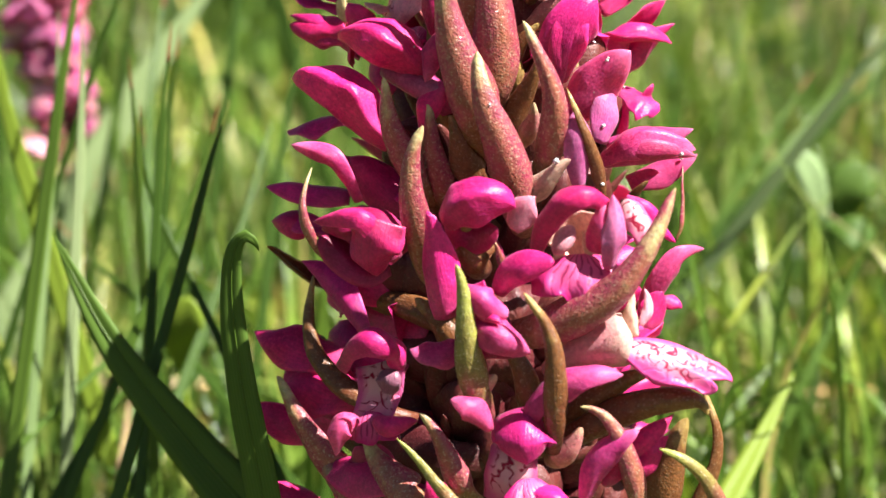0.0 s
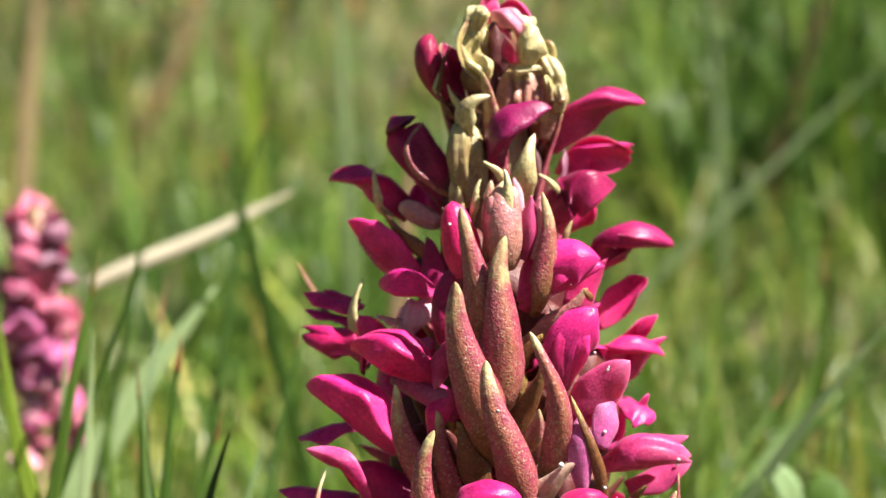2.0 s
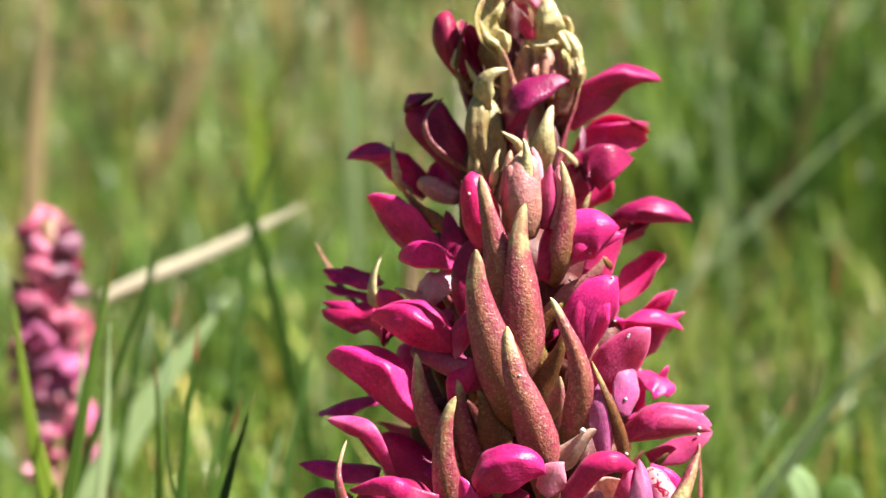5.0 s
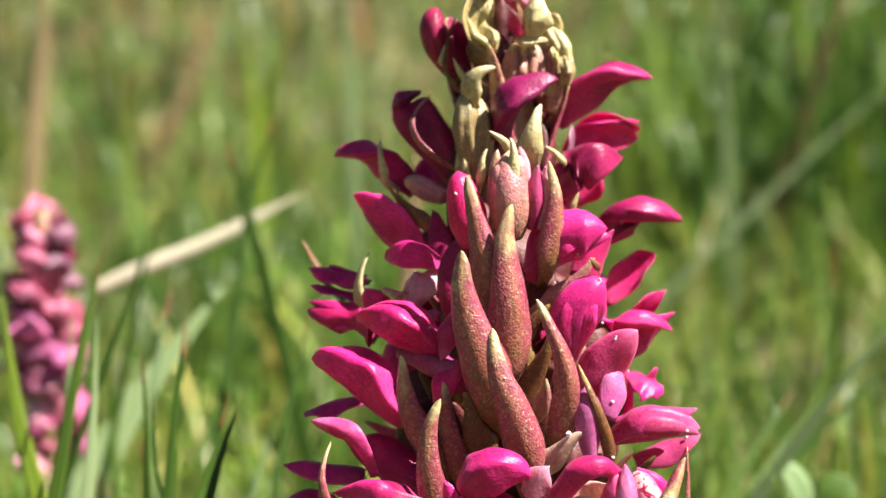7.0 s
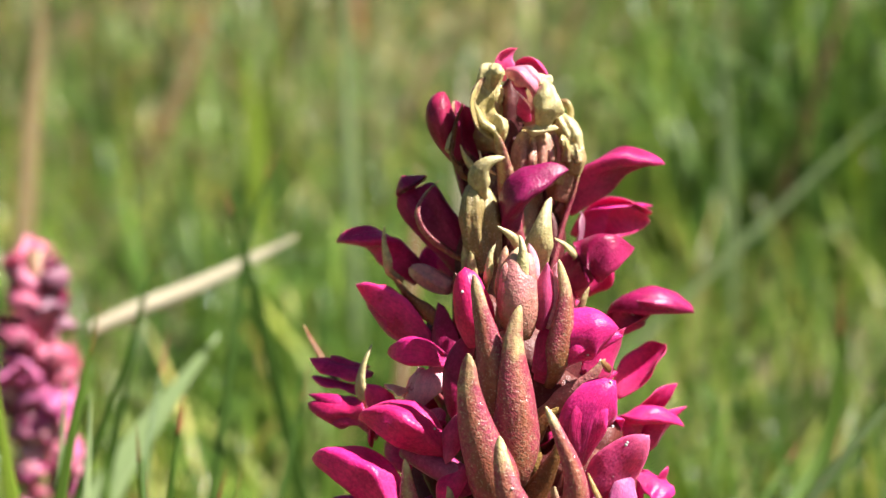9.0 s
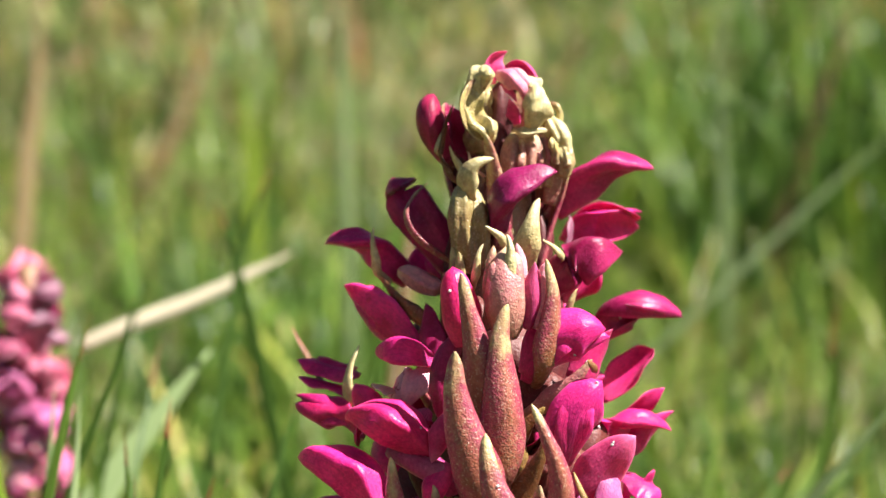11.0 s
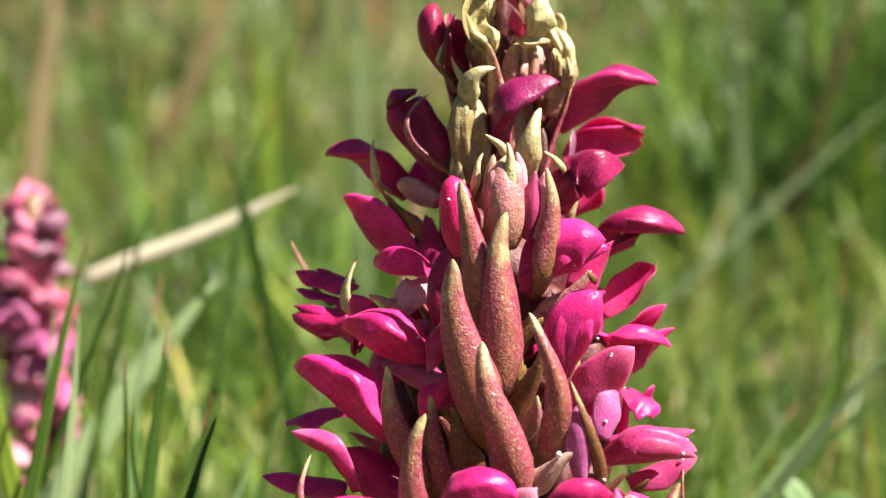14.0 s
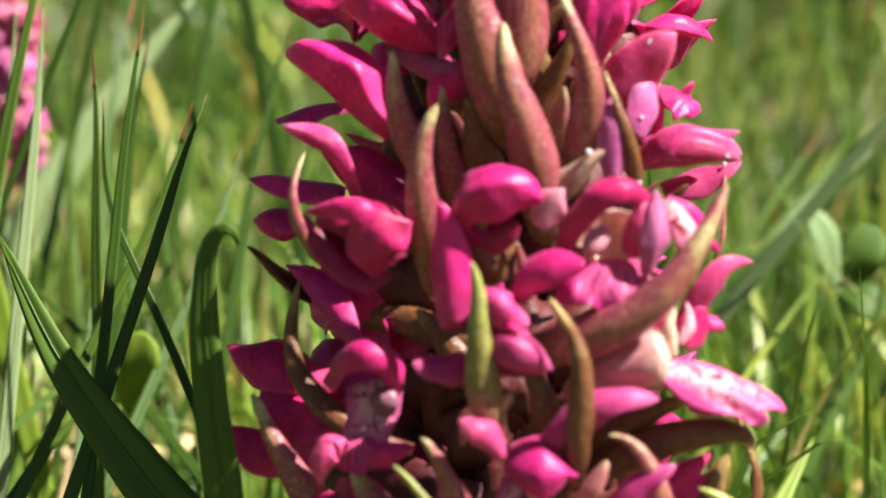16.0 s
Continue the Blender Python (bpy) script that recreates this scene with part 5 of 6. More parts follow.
grain(orchid, (-0.4, -20.3, 93.4), 0.14)
grain(orchid, (9.7, -14.2, 96.1), 0.2)
grain(orchid, (8.3, -12.8, 101.2), 0.12)
grain(orchid, (-7.1, -11.5, 96.9), 0.11)
grain(orchid, (11.3, 2.7, 105.3), 0.12)

# ---- leaves and single blades ----
def blade_thing(name, points, width, mat, label, category, group="", cup=0.25, fold=0.35, parent=None, tipround=1.6, lift=0.35):
    path = smooth_line(points[::-1], 34)
    shape = lambda u: (0.72 + 0.28 * math.sin(min(u * 2.2, 1.57))) * max(1 - u**tipround * 1.0, 0) ** 0.75  # noqa: E731
    sd = tick()
    nor = np.tile([0.25 * math.sin(sd), -1.0, lift], (34, 1))
    thick = min(0.5, 0.1 * width)
    mesh = swept(path, nor, flat_section(width, shape, cup, thick, 0.03, 2.0, fold=-fold, phase=sd, m=7), name, tick(), 0.00012, 60.0)
    if parent:
        thing = part(name, mesh, mat, parent, label)
    else:
        mesh.materials.append(M[mat])
        thing = tagged(new(name, mesh), label, category, group)
    if mat != "blade" and tipround < 3:
        face = nor / np.linalg.norm(nor[0])
        line = path + face * thick * 0.5 * MM
        rib = swept(line[:33], face[:33], round_section(width * 0.055, lambda u: shape(u * 0.97) + 0.1, 0.7, 0.7, m=8), "midrib", sd)
        part("midrib", rib, "blade_cream" if mat in ("blade_cream", "blade_tan") else "blade" if mat == "leaf" else mat, thing, "paler midrib along the blade")
    if mat == "blade":
        end = lambda u: shape(0.925 + 0.075 * u) * 1.02 + 0.004  # noqa: E731
        dry = swept(smooth_line((path[-4:] / MM).tolist(), 8), nor[:8], flat_section(width, end, cup, thick * 1.15, fold=-fold, m=7), "tip", sd)
        part("tip", dry, "tip", thing, "withered reddish tip of the blade")
    return thing


blade_thing("leaf", [(-44.7, 6.4, 75.8), (-38.0, 0.9, 65.8), (-30.2, -3.3, 57.2), (-22.0, -7.5, 49.1), (-7.7, -2.2, 22.1), (0.0, -3.0, 3.0)], 9.2, "leaf", "dark green lance-shaped leaf", "", parent=orchid, fold=0.5, tipround=1.25)
blade_thing("leaf", [(-20.8, -16.0, 79.8), (-21.1, -16.5, 80.8), (-21.8, -16.5, 81.3), (-22.9, -16.0, 80.1), (-23.4, -16.0, 76.0), (-23.0, -16.5, 69.9), (-21.9, -17.0, 61.6), (-14.0, -16.0, 18.0), (-2.0, -2.0, 3.0)], 4.4, "leaf", "leaf with a hooded, curled tip", "", parent=orchid, cup=0.25, fold=0.30, tipround=1.7, lift=0.35)
blade_thing("grass_blade", [(-58.2, 99.6, 85.4), (-57.4, 97.0, 66.8), (-53.6, 83.7, 44.0), (-45.7, 56.3, -3.0)], 2.0, "blade", "slender green grass blade with a reddish tip", "grass", "single grass blades")
blade_thing("grass_blade", [(-46.9, 90.6, 92.8), (-48.0, 78.5, 78.4), (-47.0, 66.9, 67.8), (-40.8, -10.7, -3.0)], 1.9, "blade", "slender green grass blade with a reddish tip", "grass", "single grass blades")
blade_thing("grass_blade", [(-52.0, 87.5, 71.0), (-48.2, 81.0, 60.3), (-39.5, 68.0, 40.1), (-20.8, 40.4, -3.0)], 2.5, "blade", "slender green grass blade with a reddish tip", "grass", "single grass blades")
blade_thing("grass_blade", [(-31.3, 31.9, 84.7), (-33.7, 28.6, 76.1), (-40.6, 20.3, 59.7), (-66.9, -11.8, -3.0)], 1.6, "blade", "slender green grass blade with a reddish tip", "grass", "single grass blades")
blade_thing("grass_blade", [(-40.2, 73.2, 77.1), (-39.7, 66.3, 64.1), (-35.8, 59.3, 50.2), (-20.8, 32.5, -3.0)], 1.7, "blade", "slender green grass blade with a reddish tip", "grass", "single grass blades")
blade_thing("grass_blade", [(-26.3, 80.0, 89.5), (-29.9, 72.4, 71.5), (-32.2, 64.7, 52.4), (-39.0, 42.3, -3.0)], 2.0, "blade", "slender green grass blade with a reddish tip", "grass", "single grass blades")
blade_thing("grass_blade", [(-30.3, 68.0, 75.9), (-33.1, 56.4, 64.9), (-39.9, 38.6, 46.2), (-57.9, -8.3, -3.0)], 1.9, "blade", "slender green grass blade with a reddish tip", "grass", "single grass blades")
blade_thing("grass_blade", [(-36.7, 45.8, 61.4), (-40.1, 45.3, 58.2), (-43.4, 39.9, 55.7), (-113.8, -30.5, -3.0)], 1.3, "blade", "slender green grass blade with a reddish tip", "grass", "single grass blades")
blade_thing("grass_blade", [(-44.4, 66.8, 67.4), (-45.5, 60.7, 59.7), (-46.3, 54.5, 51.8), (-52.1, 11.6, -3.0)], 1.1, "blade_tan", "dry brown grass stem", "grass", "single grass blades")
blade_thing("grass_blade", [(-59.9, 66.2, 62.8), (-52.0, 60.3, 56.9), (-44.4, 54.5, 51.9), (21.5, -8.4, -3.0)], 1.6, "blade", "slender green grass blade with a reddish tip", "grass", "single grass blades")
blade_thing("grass_blade", [(-53.6, 67.2, 69.9), (-54.5, 65.7, 59.7), (-55.0, 64.6, 51.7), (-58.7, 56.9, -3.0)], 0.7, "blade", "slender green grass blade with a reddish tip", "grass", "single grass blades")
blade_thing("grass_blade", [(-54.1, 61.5, 65.9), (-54.6, 60.1, 55.5), (-55.4, 58.8, 46.4), (-60.0, 51.9, -3.0)], 1.0, "blade", "slender green grass blade with a reddish tip", "grass", "single grass blades")
blade_thing("grass_blade", [(-57.7, 67.8, 74.8), (-58.9, 66.4, 64.8), (-60.4, 65.0, 54.2), (-68.6, 56.9, -3.0)], 1.3, "blade", "slender green grass blade with a reddish tip", "grass", "single grass blades")
blade_thing("grass_blade", [(54.8, 136.2, 94.3), (51.8, 132.7, 69.3), (37.6, 120.3, 52.6), (-9.2, 79.0, -3.0)], 2.7, "blade", "slender green grass blade with a reddish tip", "grass", "single grass blades")
blade_thing("grass_blade", [(45.5, 117.9, 71.9), (39.0, 111.8, 64.0), (31.7, 105.3, 53.9), (-9.3, 69.0, -3.0)], 2.2, "blade", "slender green grass blade with a reddish tip", "grass", "single grass blades")
blade_thing("grass_blade", [(35.9, 102.7, 71.5), (33.7, 102.2, 67.8), (30.8, 101.6, 63.2), (-10.4, 92.3, -3.0)], 1.0, "blade", "slender green grass blade with a reddish tip", "grass", "single grass blades")
blade_thing("grass_blade", [(29.4, 75.7, 58.7), (32.4, 74.9, 53.2), (35.1, 73.9, 45.7), (52.6, 67.0, -3.0)], 1.2, "blade", "slender green grass blade with a reddish tip", "grass", "single grass blades")
blade_thing("grass_blade", [(47.4, 76.5, 64.7), (45.5, 74.8, 52.3), (38.9, 68.1, 40.4), (14.9, 43.5, -3.0)], 1.9, "blade", "slender green grass blade with a reddish tip", "grass", "single grass blades")
blade_thing("grass_blade", [(36.2, 69.3, 49.5), (37.1, 68.5, 43.7), (37.7, 67.7, 37.7), (41.5, 62.0, -3.0)], 1.5, "blade", "slender green grass blade with a reddish tip", "grass", "single grass blades")
blade_thing("grass_blade", [(39.2, 73.7, 44.6), (36.2, 73.3, 41.6), (31.6, 67.7, 38.1), (-17.8, 18.4, -3.0)], 1.4, "blade", "slender green grass blade with a reddish tip", "grass", "single grass blades")
blade_thing("grass_blade", [(46.1, 95.7, 57.1), (45.7, 94.5, 48.9), (43.6, 88.4, 41.3), (31.9, 53.0, -3.0)], 1.1, "blade", "slender green grass blade with a reddish tip", "grass", "single grass blades")
blade_thing("grass_blade", [(43.4, 63.1, 40.7), (44.2, 62.7, 38.1), (45.0, 62.2, 34.8), (54.1, 56.9, -3.0)], 1.0, "blade", "slender green grass blade with a reddish tip", "grass", "single grass blades")
blade_thing("grass_blade", [(-51.8, 45.1, 92.6), (-52.0, 41.6, 81.7), (-52.9, 36.8, 69.4), (-57.8, 8.8, -3.0)], 1.6, "blade_pale", "broad pale green grass blade", "grass", "single grass blades")
blade_thing("grass_blade", [(-42.6, 22.0, 57.5), (-44.3, 19.2, 52.1), (-47.0, 16.5, 47.2), (-75.0, -11.4, -3.0)], 1.7, "blade", "slender green grass blade with a reddish tip", "grass", "single grass blades")
blade_thing("grass_blade", [(-40.1, 25.9, 56.5), (-43.8, 22.2, 51.7), (-46.9, 18.4, 46.6), (-76.4, -17.6, -3.0)], 1.8, "blade", "slender green grass blade with a reddish tip", "grass", "single grass blades")
blade_thing("grass_blade", [(-45.8, 36.4, 102.3), (-48.3, 31.4, 88.5), (-50.7, 27.1, 72.6), (-62.2, 6.9, -3.0)], 2.4, "blade", "slender green grass blade with a reddish tip", "grass", "single grass blades")
blade_thing("grass_blade", [(-42.7, 46.5, 102.9), (-44.8, 45.4, 94.8), (-47.2, 44.5, 88.1), (-79.8, 31.7, -3.0)], 1.2, "blade", "slender green grass blade with a reddish tip", "grass", "single grass blades")
blade_thing("grass_blade", [(-46.3, 33.1, 93.5), (-46.6, 30.7, 83.5), (-47.3, 28.1, 72.4), (-52.0, 10.7, -3.0)], 1.8, "blade_pale", "broad pale green grass blade", "grass", "single grass blades")
blade_thing("grass_blade", [(-35.0, 25.1, 94.2), (-35.9, 21.8, 84.7), (-36.5, 18.3, 74.3), (-41.1, -7.5, -3.0)], 1.5, "blade", "slender green grass blade with a reddish tip", "grass", "single grass blades")
blade_thing("grass_blade", [(-40.8, 29.6, 90.0), (-40.3, 28.4, 81.2), (-40.1, 27.1, 72.5), (-38.1, 16.5, -3.0)], 1.6, "blade", "slender green grass blade with a reddish tip", "grass", "single grass blades")
blade_thing("grass_blade", [(-27.5, 14.1, 87.6), (-29.4, 11.2, 81.6), (-30.8, 8.5, 76.3), (-53.0, -32.8, -3.0)], 1.6, "blade", "slender green grass blade with a reddish tip", "grass", "single grass blades")
blade_thing("grass_blade", [(-60.4, 45.4, 95.0), (-58.5, 44.4, 80.1), (-56.3, 44.8, 69.0), (-41.4, 47.8, -3.0)], 3.4, "blade_lime", "broad yellow-green blade in the turf", "grass", "single grass blades")
blade_thing("grass_blade", [(-132.1, 804.5, 178.7), (-149.2, 797.4, 128.6), (-174.5, 790.4, 78.8), (-216.3, 778.9, -3.0)], 11.8, "blade_tan", "dry brown grass stem", "grass", "single grass blades")
blade_thing("grass_blade", [(-9.8, 373.4, 129.1), (-9.1, 371.6, 116.4), (-9.0, 369.8, 103.8), (-7.6, 354.8, -3.0)], 7.1, "blade_cream", "bleached dry grass blade", "grass", "single grass blades")
blade_thing("grass_blade", [(-14.5, 169.1, 113.0), (-14.8, 168.0, 104.8), (-15.7, 166.6, 94.7), (-24.6, 152.8, -3.0)], 4.6, "blade_tan", "dry brown grass stem", "grass", "single grass blades")
blade_thing("grass_blade", [(-43.0, 115.3, 89.0), (-55.5, 107.9, 72.5), (-67.0, 100.1, 52.9), (-99.8, 77.9, -3.0)], 8.4, "blade_pale", "broad pale green grass blade", "grass", "single grass blades")
blade_thing("grass_blade", [(61.2, 113.7, 77.5), (44.0, 106.6, 63.4), (31.2, 100.1, 52.7), (-35.7, 65.8, -3.0)], 2.7, "blade", "slender green grass blade with a reddish tip", "grass", "single grass blades")
blade_thing("grass_blade", [(33.1, 39.1, 50.1), (28.9, 33.3, 44.3), (24.6, 27.5, 38.9), (-9.0, -17.7, -3.0)], 4.6, "blade_lime", "broad yellow-green blade in the turf", "grass", "single grass blades")
blade_thing("grass_blade", [(-38.8, 24.0, 86.0), (-38.1, 22.7, 76.8), (-31.2, 16.8, 63.4), (3.1, -12.6, -3.0)], 1.3, "blade", "slender green grass blade with a reddish tip", "grass", "single grass blades")
blade_thing("grass_blade", [(-37.6, 44.9, 91.0), (-39.2, 43.5, 81.3), (-40.0, 39.5, 66.8), (-43.8, 20.0, -3.0)], 1.5, "blade", "slender green grass blade with a reddish tip", "grass", "single grass blades")
blade_thing("grass_blade", [(-35.5, 129.3, 116.5), (-39.4, 125.5, 104.0), (-41.9, 118.6, 84.0), (-53.0, 88.9, -3.0)], 2.2, "blade", "slender green grass blade with a reddish tip", "grass", "single grass blades")
blade_thing("grass_blade", [(-49.8, 107.2, 103.3), (-53.1, 106.0, 94.9), (-55.9, 101.8, 79.3), (-70.6, 79.6, -3.0)], 1.7, "blade", "slender green grass blade with a reddish tip", "grass", "single grass blades")
blade_thing("dry_straw", [(-32.9, 135.0, 102.2), (-38.6, 135.0, 99.7), (-43.3, 135.0, 97.5), (-51.7, 135.0, 93.9), (-60.2, 135.0, 90.6), (-67.4, 135.0, 87.4)], 4.4, "blade_cream", "bleached straw lying aslant over the grass", "straw", cup=0.5, fold=0.0, tipround=2.2, lift=1.3)
blade_thing("grass_blade", [(-41.9, 112.0, 111.6), (-39.8, 112.0, 104.6), (-38.1, 112.0, 98.6), (-36.2, 112.0, 89.9), (-15.9, 112.0, -3.0)], 2.6, "blade", "slender green grass blade with a reddish tip", "grass", "single grass blades")
blade_thing("grass_blade", [(-131.6, 400.0, 158.1), (-133.4, 400.0, 138.2), (-136.0, 400.0, 119.9), (-138.0, 400.0, 98.1), (-147.3, 400.0, -3.0)], 7.5, "blade_tan", "dry brown grass stem", "grass", "single grass blades")
blade_thing("grass_blade", [(72.4, 480.0, 171.1), (74.9, 480.0, 141.2), (76.6, 480.0, 111.1), (78.0, 480.0, 77.0), (81.3, 480.0, -3.0)], 4.6, "blade_pale", "broad pale green grass blade", "grass", "single grass blades")
blade_thing("grass_blade", [(145.8, 620.0, 172.3), (137.9, 620.0, 147.6), (128.8, 620.0, 120.6), (120.8, 620.0, 93.4), (92.4, 620.0, -3.0)], 9.0, "blade_tan", "dry brown grass stem", "grass", "single grass blades")
blade_thing("grass_blade", [(-77.3, 560.0, 150.7), (-80.2, 560.0, 136.0), (-84.4, 560.0, 119.2), (-88.3, 560.0, 98.0), (-106.9, 560.0, -3.0)], 7.0, "blade_lime", "broad yellow-green blade in the turf", "grass", "single grass blades")
blade_thing("grass_blade", [(-91.6, 540.0, 141.9), (-89.8, 540.0, 129.5), (-88.1, 540.0, 115.1), (-87.2, 540.0, 98.5), (-81.7, 540.0, -3.0)], 8.0, "blade_lime", "broad yellow-green blade in the turf", "grass", "single grass blades")
blade_thing("grass_blade", [(-45.4, 430.0, 172.5), (-46.2, 430.0, 148.2), (-45.9, 430.0, 127.3), (-45.0, 430.0, 102.8), (-41.1, 430.0, -3.0)], 5.0, "blade_pale", "broad pale green grass blade", "grass", "single grass blades")
blade_thing("grass_blade", [(54.3, 75.0, 89.1), (49.0, 75.0, 83.1), (43.7, 75.0, 76.7), (38.4, 75.0, 69.5), (-15.0, 75.0, -3.0)], 2.6, "blade_pale", "broad pale green grass blade", "grass", "single grass blades", lift=1.0)
blade_thing("grass_blade", [(105.7, 330.0, 122.1), (91.1, 330.0, 109.9), (76.5, 330.0, 96.2), (60.3, 330.0, 80.9), (-28.5, 330.0, -3.0)], 3.2, "blade_pale", "broad pale green grass blade", "grass", "single grass blades", lift=1.0)

# ---- second orchid ----
def second_orchid(place, low, high, radius):
    """A slimmer spike farther off: bracts, half-open buds above, pale marked flowers below."""
    plant = tagged(new("orchid"), "smaller pale pink marsh orchid spike in the grass behind", "orchid")
    plant.location = (place[0] * MM, place[1] * MM, 0)
    line = smooth_line([(0, 0, -5), (0, 0, low * 0.6), (0, 0, high - 2)], 24)
    part("stem", swept(line, np.tile([0.0, -1, 0], (24, 1)), round_section(5.0, lambda u: 1 - 0.5 * u, 1, 1), "stem", 2.0, 0.0002), "stem", plant)
    dice = random.Random(11)
    for k in range(44):
        f = k / 43
        h = low + (high - 3 - low) * f + dice.uniform(-3, 3) * (1 - f)
        r = radius * (1.0 if f < 0.6 else 1 - 0.5 * (f - 0.6) / 0.4) * dice.uniform(0.65, 1.5)
        az = k * 2.39996 + dice.uniform(-0.8, 0.8)
        c, s = math.cos(az), math.sin(az)
        at = lambda q, z: (q * r * c, q * r * s, h + z)  # noqa: E731
        tone = ("rose", "blush", "crimson", "rose", "dusk")[k % 5] if f > 0.62 else ("lilac", "rose", "pale", "lilac", "crimson")[k % 5]
        bract(plant, at(0.2, -4), at(0.95, dice.uniform(1, 5)), 3.2, ("rose", "ovary", "blush")[k % 3])
        if k % 3 == 0:
            ovary(plant, at(0.1, -3), at(0.7, 2), 3.0)
        flower = hood(plant, at(0.3, dice.uniform(-3, 1)), at(1.0, dice.uniform(-2, 4)), dice.uniform(4.2, 7.4), tone)
        petal(flower, at(0.45, 0), at(1.15, dice.uniform(-3, 4)), dice.uniform(2.5, 4), tone, roll=dice.uniform(-60, 60), frill=0.2)
        if f < 0.5 and k % 2:
            lip(flower, at(0.75, -1.0), at(1.15, -4.5), dice.uniform(4, 6.5), "lipwhite" if k % 4 == 1 else "lip")
    return plant


second_orchid((-72.6, 122.3), 63.1, 103.0, 5.8)

# ---- small plants in the turf ----
def leaflet(parent, foot, tip, width, mat, label=""):
    path = smooth_line([foot, ((np.array(foot) + np.array(tip)) / 2 + np.array([0, -1.0, 1.0])).tolist(), tip], 14)
    heart = lambda u: 0.25 + 0.75 * math.sin(min(u / 0.6, 1) * 1.57) if u < 0.6 else max(1 - ((u - 0.6) / 0.4) ** 2.2, 0) ** 0.6  # noqa: E731
    nor = np.tile([0.1, -0.75, 0.65], (14, 1))
    mesh = swept(path, nor, flat_section(width, heart, 0.2, 0.25, 0.06, 1.5, fold=-0.25, m=9), "leaflet", tick(), 0.0003, 120.0)
    return part("leaflet", mesh, mat, parent, label)


def stalk(parent, top, mat):
    x, y, z = top
    line = smooth_line([(x + 6, y + 4, -2), (x + 3, y + 2, z * 0.5), (x, y, z)], 14)
    return part("stalk", swept(line, np.tile([0.0, -1, 0], (14, 1)), round_section(1.1, lambda u: 1 - 0.3 * u, 1, 1, m=8), "stalk"), mat, parent)


clover = tagged(new("clover"), "clover with one pale and two dark green leaflets in the turf", "clover")
stalk(clover, (43.5, 86.0, 56.0), "clover")
leaflet(clover, (43.1, 86.0, 56.2), (38.8, 84.0, 66.4), 4.4, "clover_pale", "pale folded leaflet")
leaflet(clover, (43.8, 87.0, 55.7), (48.3, 88.0, 63.5), 6.6, "leaf")
leaflet(clover, (43.8, 86.0, 55.8), (49.4, 84.0, 52.6), 5.4, "leaf")


def round_leaf(foot, tip, width, mat):
    plant = tagged(new("broad_leaf"), "rounded bright green leaf on a thin stalk in the turf", "leaf", "broad leaves")
    stalk(plant, foot, mat)
    leaflet(plant, foot, tip, width, mat)


round_leaf((-40.8, 48.0, 48.0), (-38.7, 46.0, 57.7), 5.4, "blade_lime")
round_leaf((-27.5, 6.0, 48.5), (-32.1, 4.0, 54.2), 4.6, "blade_lime")


def litter(count, seed):
    """Short dry bits of straw and stalk between the blades."""
    dice = np.random.default_rng(seed)
    verts, faces = [], []
    for i in range(count):
        x, y = dice.uniform(-0.16, 0.16), dice.uniform(0.04, 0.30)
        z = ground_height(x, y) + dice.uniform(0.003, 0.012)
        a, ln, w, tilt = dice.uniform(0, 6.28), dice.uniform(0.006, 0.03), dice.uniform(0.0005, 0.0012), dice.normal(0, 0.25)
        d = np.array([math.cos(a), math.sin(a), tilt])
        s = np.array([-math.sin(a), math.cos(a), 0]) * w
        up = np.array([0, 0, w * 0.9])
        p = np.array([x, y, z])
        k = len(verts)
        for q in (p, p + d * ln * 0.5 + np.array([0, 0, ln * 0.08]), p + d * ln):
            verts += [tuple(q - s), tuple(q + up), tuple(q + s), tuple(q - up)]
        for r in (0, 4):
            faces += [(k + r + c, k + r + (c + 1) % 4, k + r + 4 + (c + 1) % 4, k + r + 4 + c) for c in range(4)]
        faces += [(k + 3, k + 2, k + 1, k), (k + 8, k + 9, k + 10, k + 11)]
    mesh = bpy.data.meshes.new("dry_litter")
    mesh.from_pydata(verts, [], faces)
    mesh.materials.append(M["litter"])
    tagged(new("dry_litter", mesh), "bleached bits of straw lying in the turf", "litter", kind="stuff")


litter(130, 21)

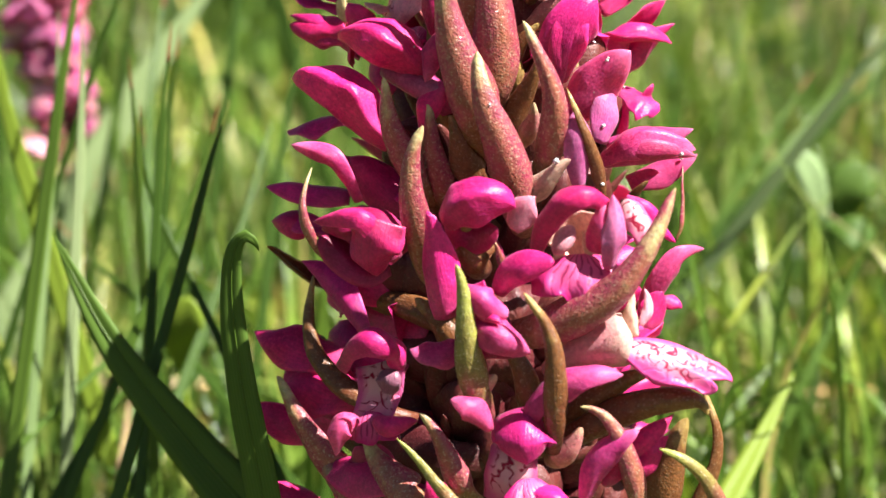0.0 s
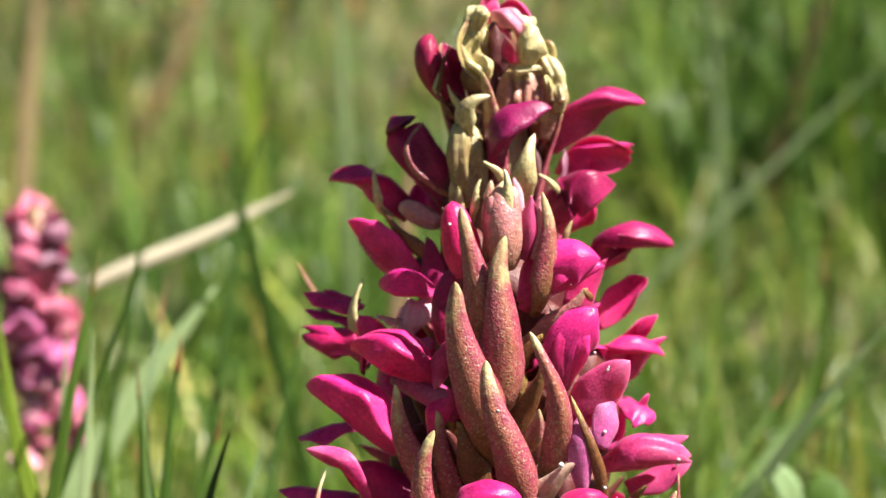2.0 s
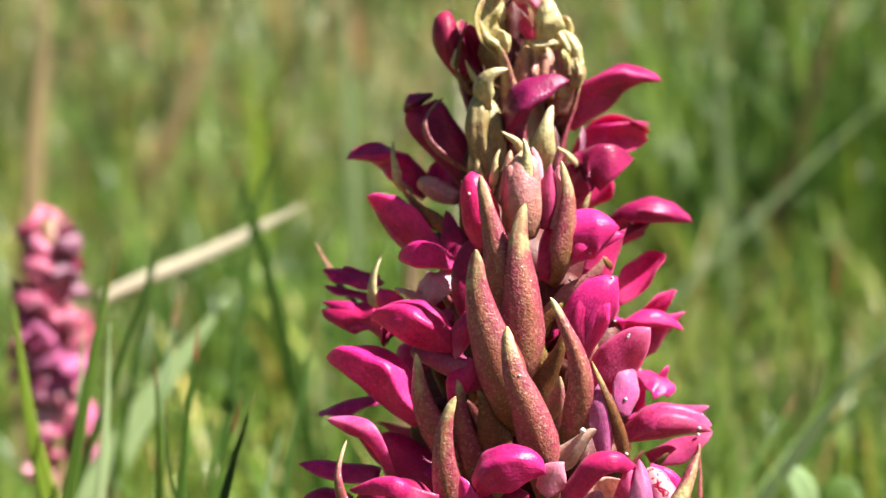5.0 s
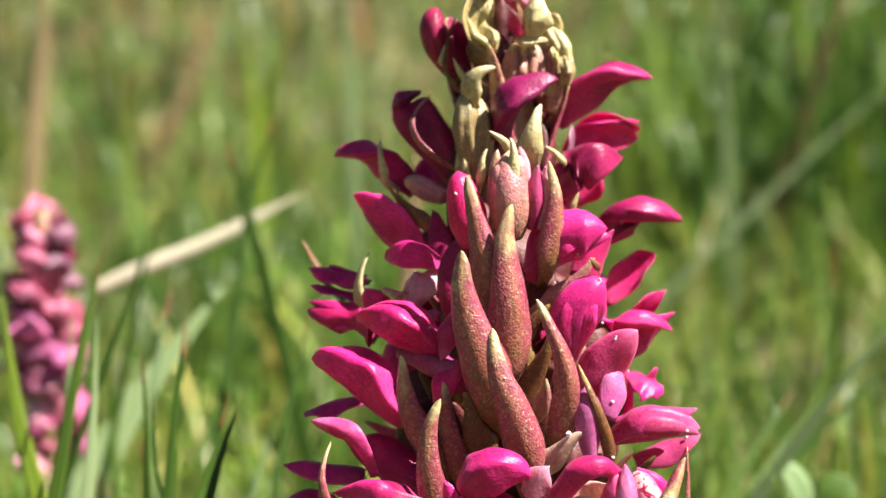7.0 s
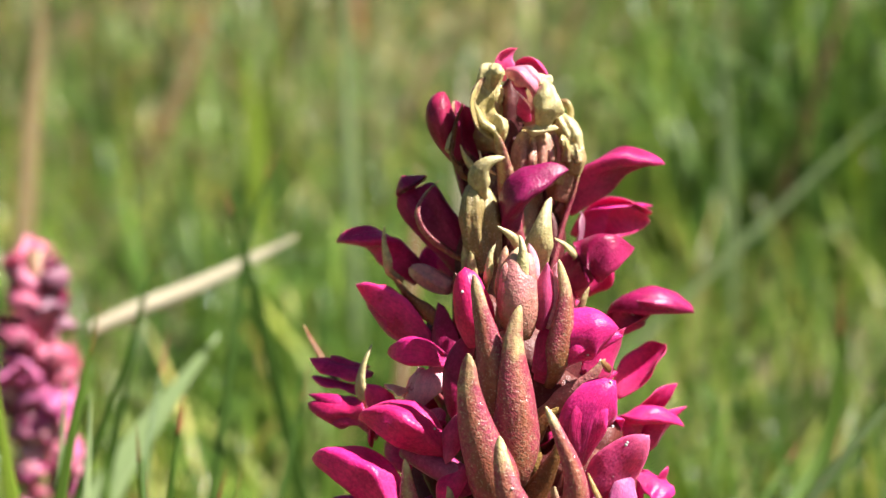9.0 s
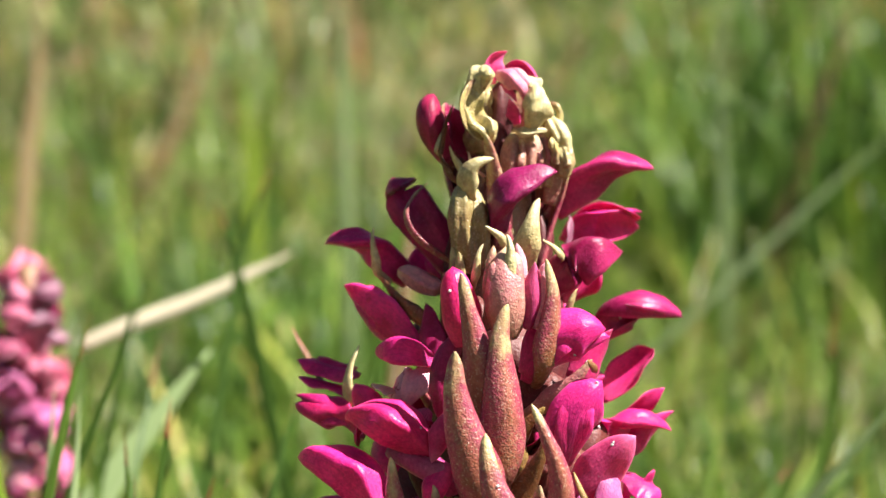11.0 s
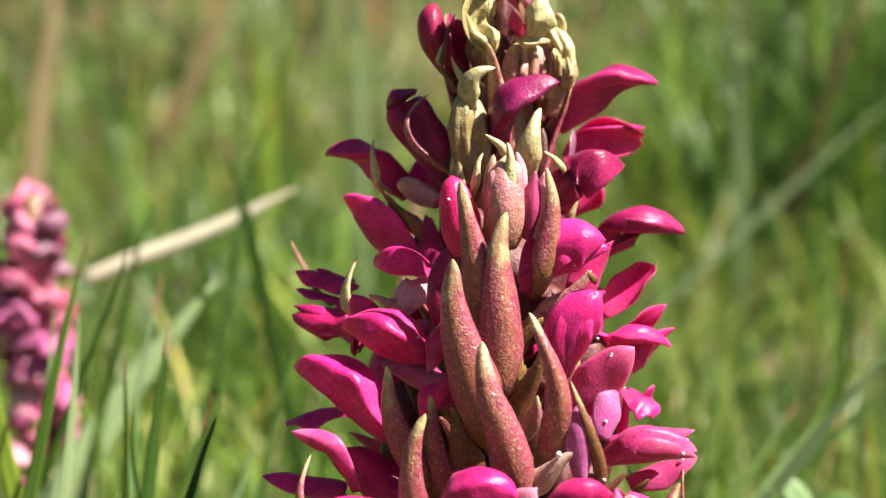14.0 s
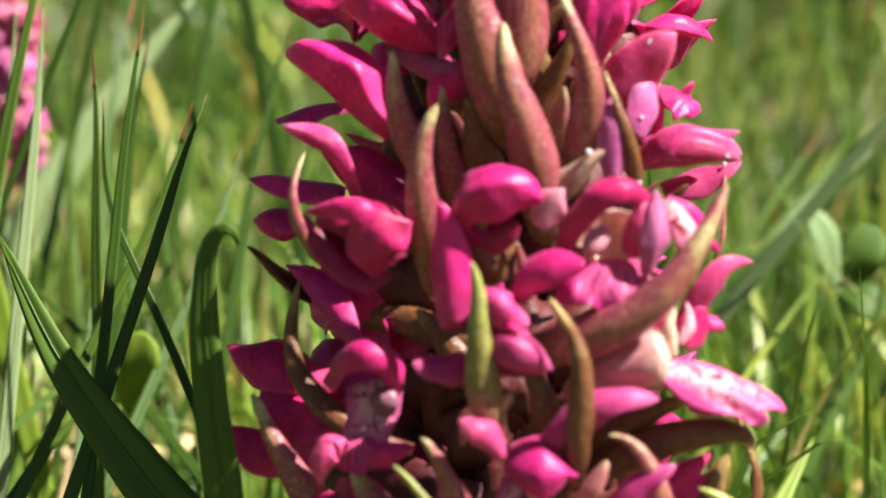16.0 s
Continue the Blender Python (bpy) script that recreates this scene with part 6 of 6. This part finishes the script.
# ---- meadow ----
def clear_view(x, y):
    return (y > 0.03) | (np.abs(x) > 0.09 + 0.1 * np.clip(-y, 0, 1))


grass_field("near_grass", "short green meadow grass round the orchids", 4300, (-0.28, 0.28, 0.035, 0.26), (0.022, 0.082), (0.0008, 0.0022), "grass", 3, 0.7, clear_view)
# the darker grass colour here paints in the shade low among the blades
grass_field("low_turf", "dense low turf of fine grass", 9000, (-0.35, 0.35, 0.03, 0.5), (0.008, 0.03), (0.0008, 0.0020), "lush_and_shade_grass", 4, 0.9, clear_view, 4)
grass_field("meadow_grass", "green meadow grass with dry stems", 6000, (-0.6, 0.6, 0.24, 0.95), (0.03, 0.105), (0.0012, 0.0032), "grass", 5, 1.4)
grass_field("tall_grass", "tall meadow grass with brown stems", 7500, (-1.5, 1.5, 0.8, 3.0), (0.04, 0.17), (0.003, 0.0085), "far_grass", 6, 1.5, lambda x, y: np.abs(x) + 0.5 * np.abs(np.sin(x * 37 + y * 91)) < 1.5)
grass_field("far_meadow", "far tall grass of the meadow", 7000, (-5, 5, 3.0, 12.0), (0.12, 0.35), (0.010, 0.026), "far_grass", 8, 0.7)
grass_field("side_grass", "meadow grass beside and behind the viewpoint", 42000, (-4.5, 4.5, -4.5, 3.5), (0.04, 0.16), (0.002, 0.006), "grass", 9, 0.9, lambda x, y: (np.hypot(x, y + 0.2) > 0.45) & ((y < 0.1) | (np.abs(x) > np.where(y < 0.85, 0.56, 1.0))), 4)
grass_field("outer_meadow", "open meadow grass reaching away on all sides", 9000, (-16, 16, -14, 14), (0.12, 0.35), (0.010, 0.026), "far_grass", 10, 0.7, lambda x, y: ((np.abs(x) > 4.9) | (y < -4.4) | (y > 11.8)))

# a lush tussock and a few dead stems behind the spike
grass_field("lush_tussock", "dark lush tussock of grass behind the orchid", 360, (0.075, 0.21, 0.60, 0.90), (0.08, 0.21), (0.0025, 0.005), "lush_and_shade_grass", 12, 0.7)
grass_field("lush_tussock", "dark lush tussock of grass behind the orchid", 240, (-0.105, -0.03, 0.36, 0.62), (0.05, 0.112), (0.0018, 0.0038), "lush_and_shade_grass", 14, 0.7)
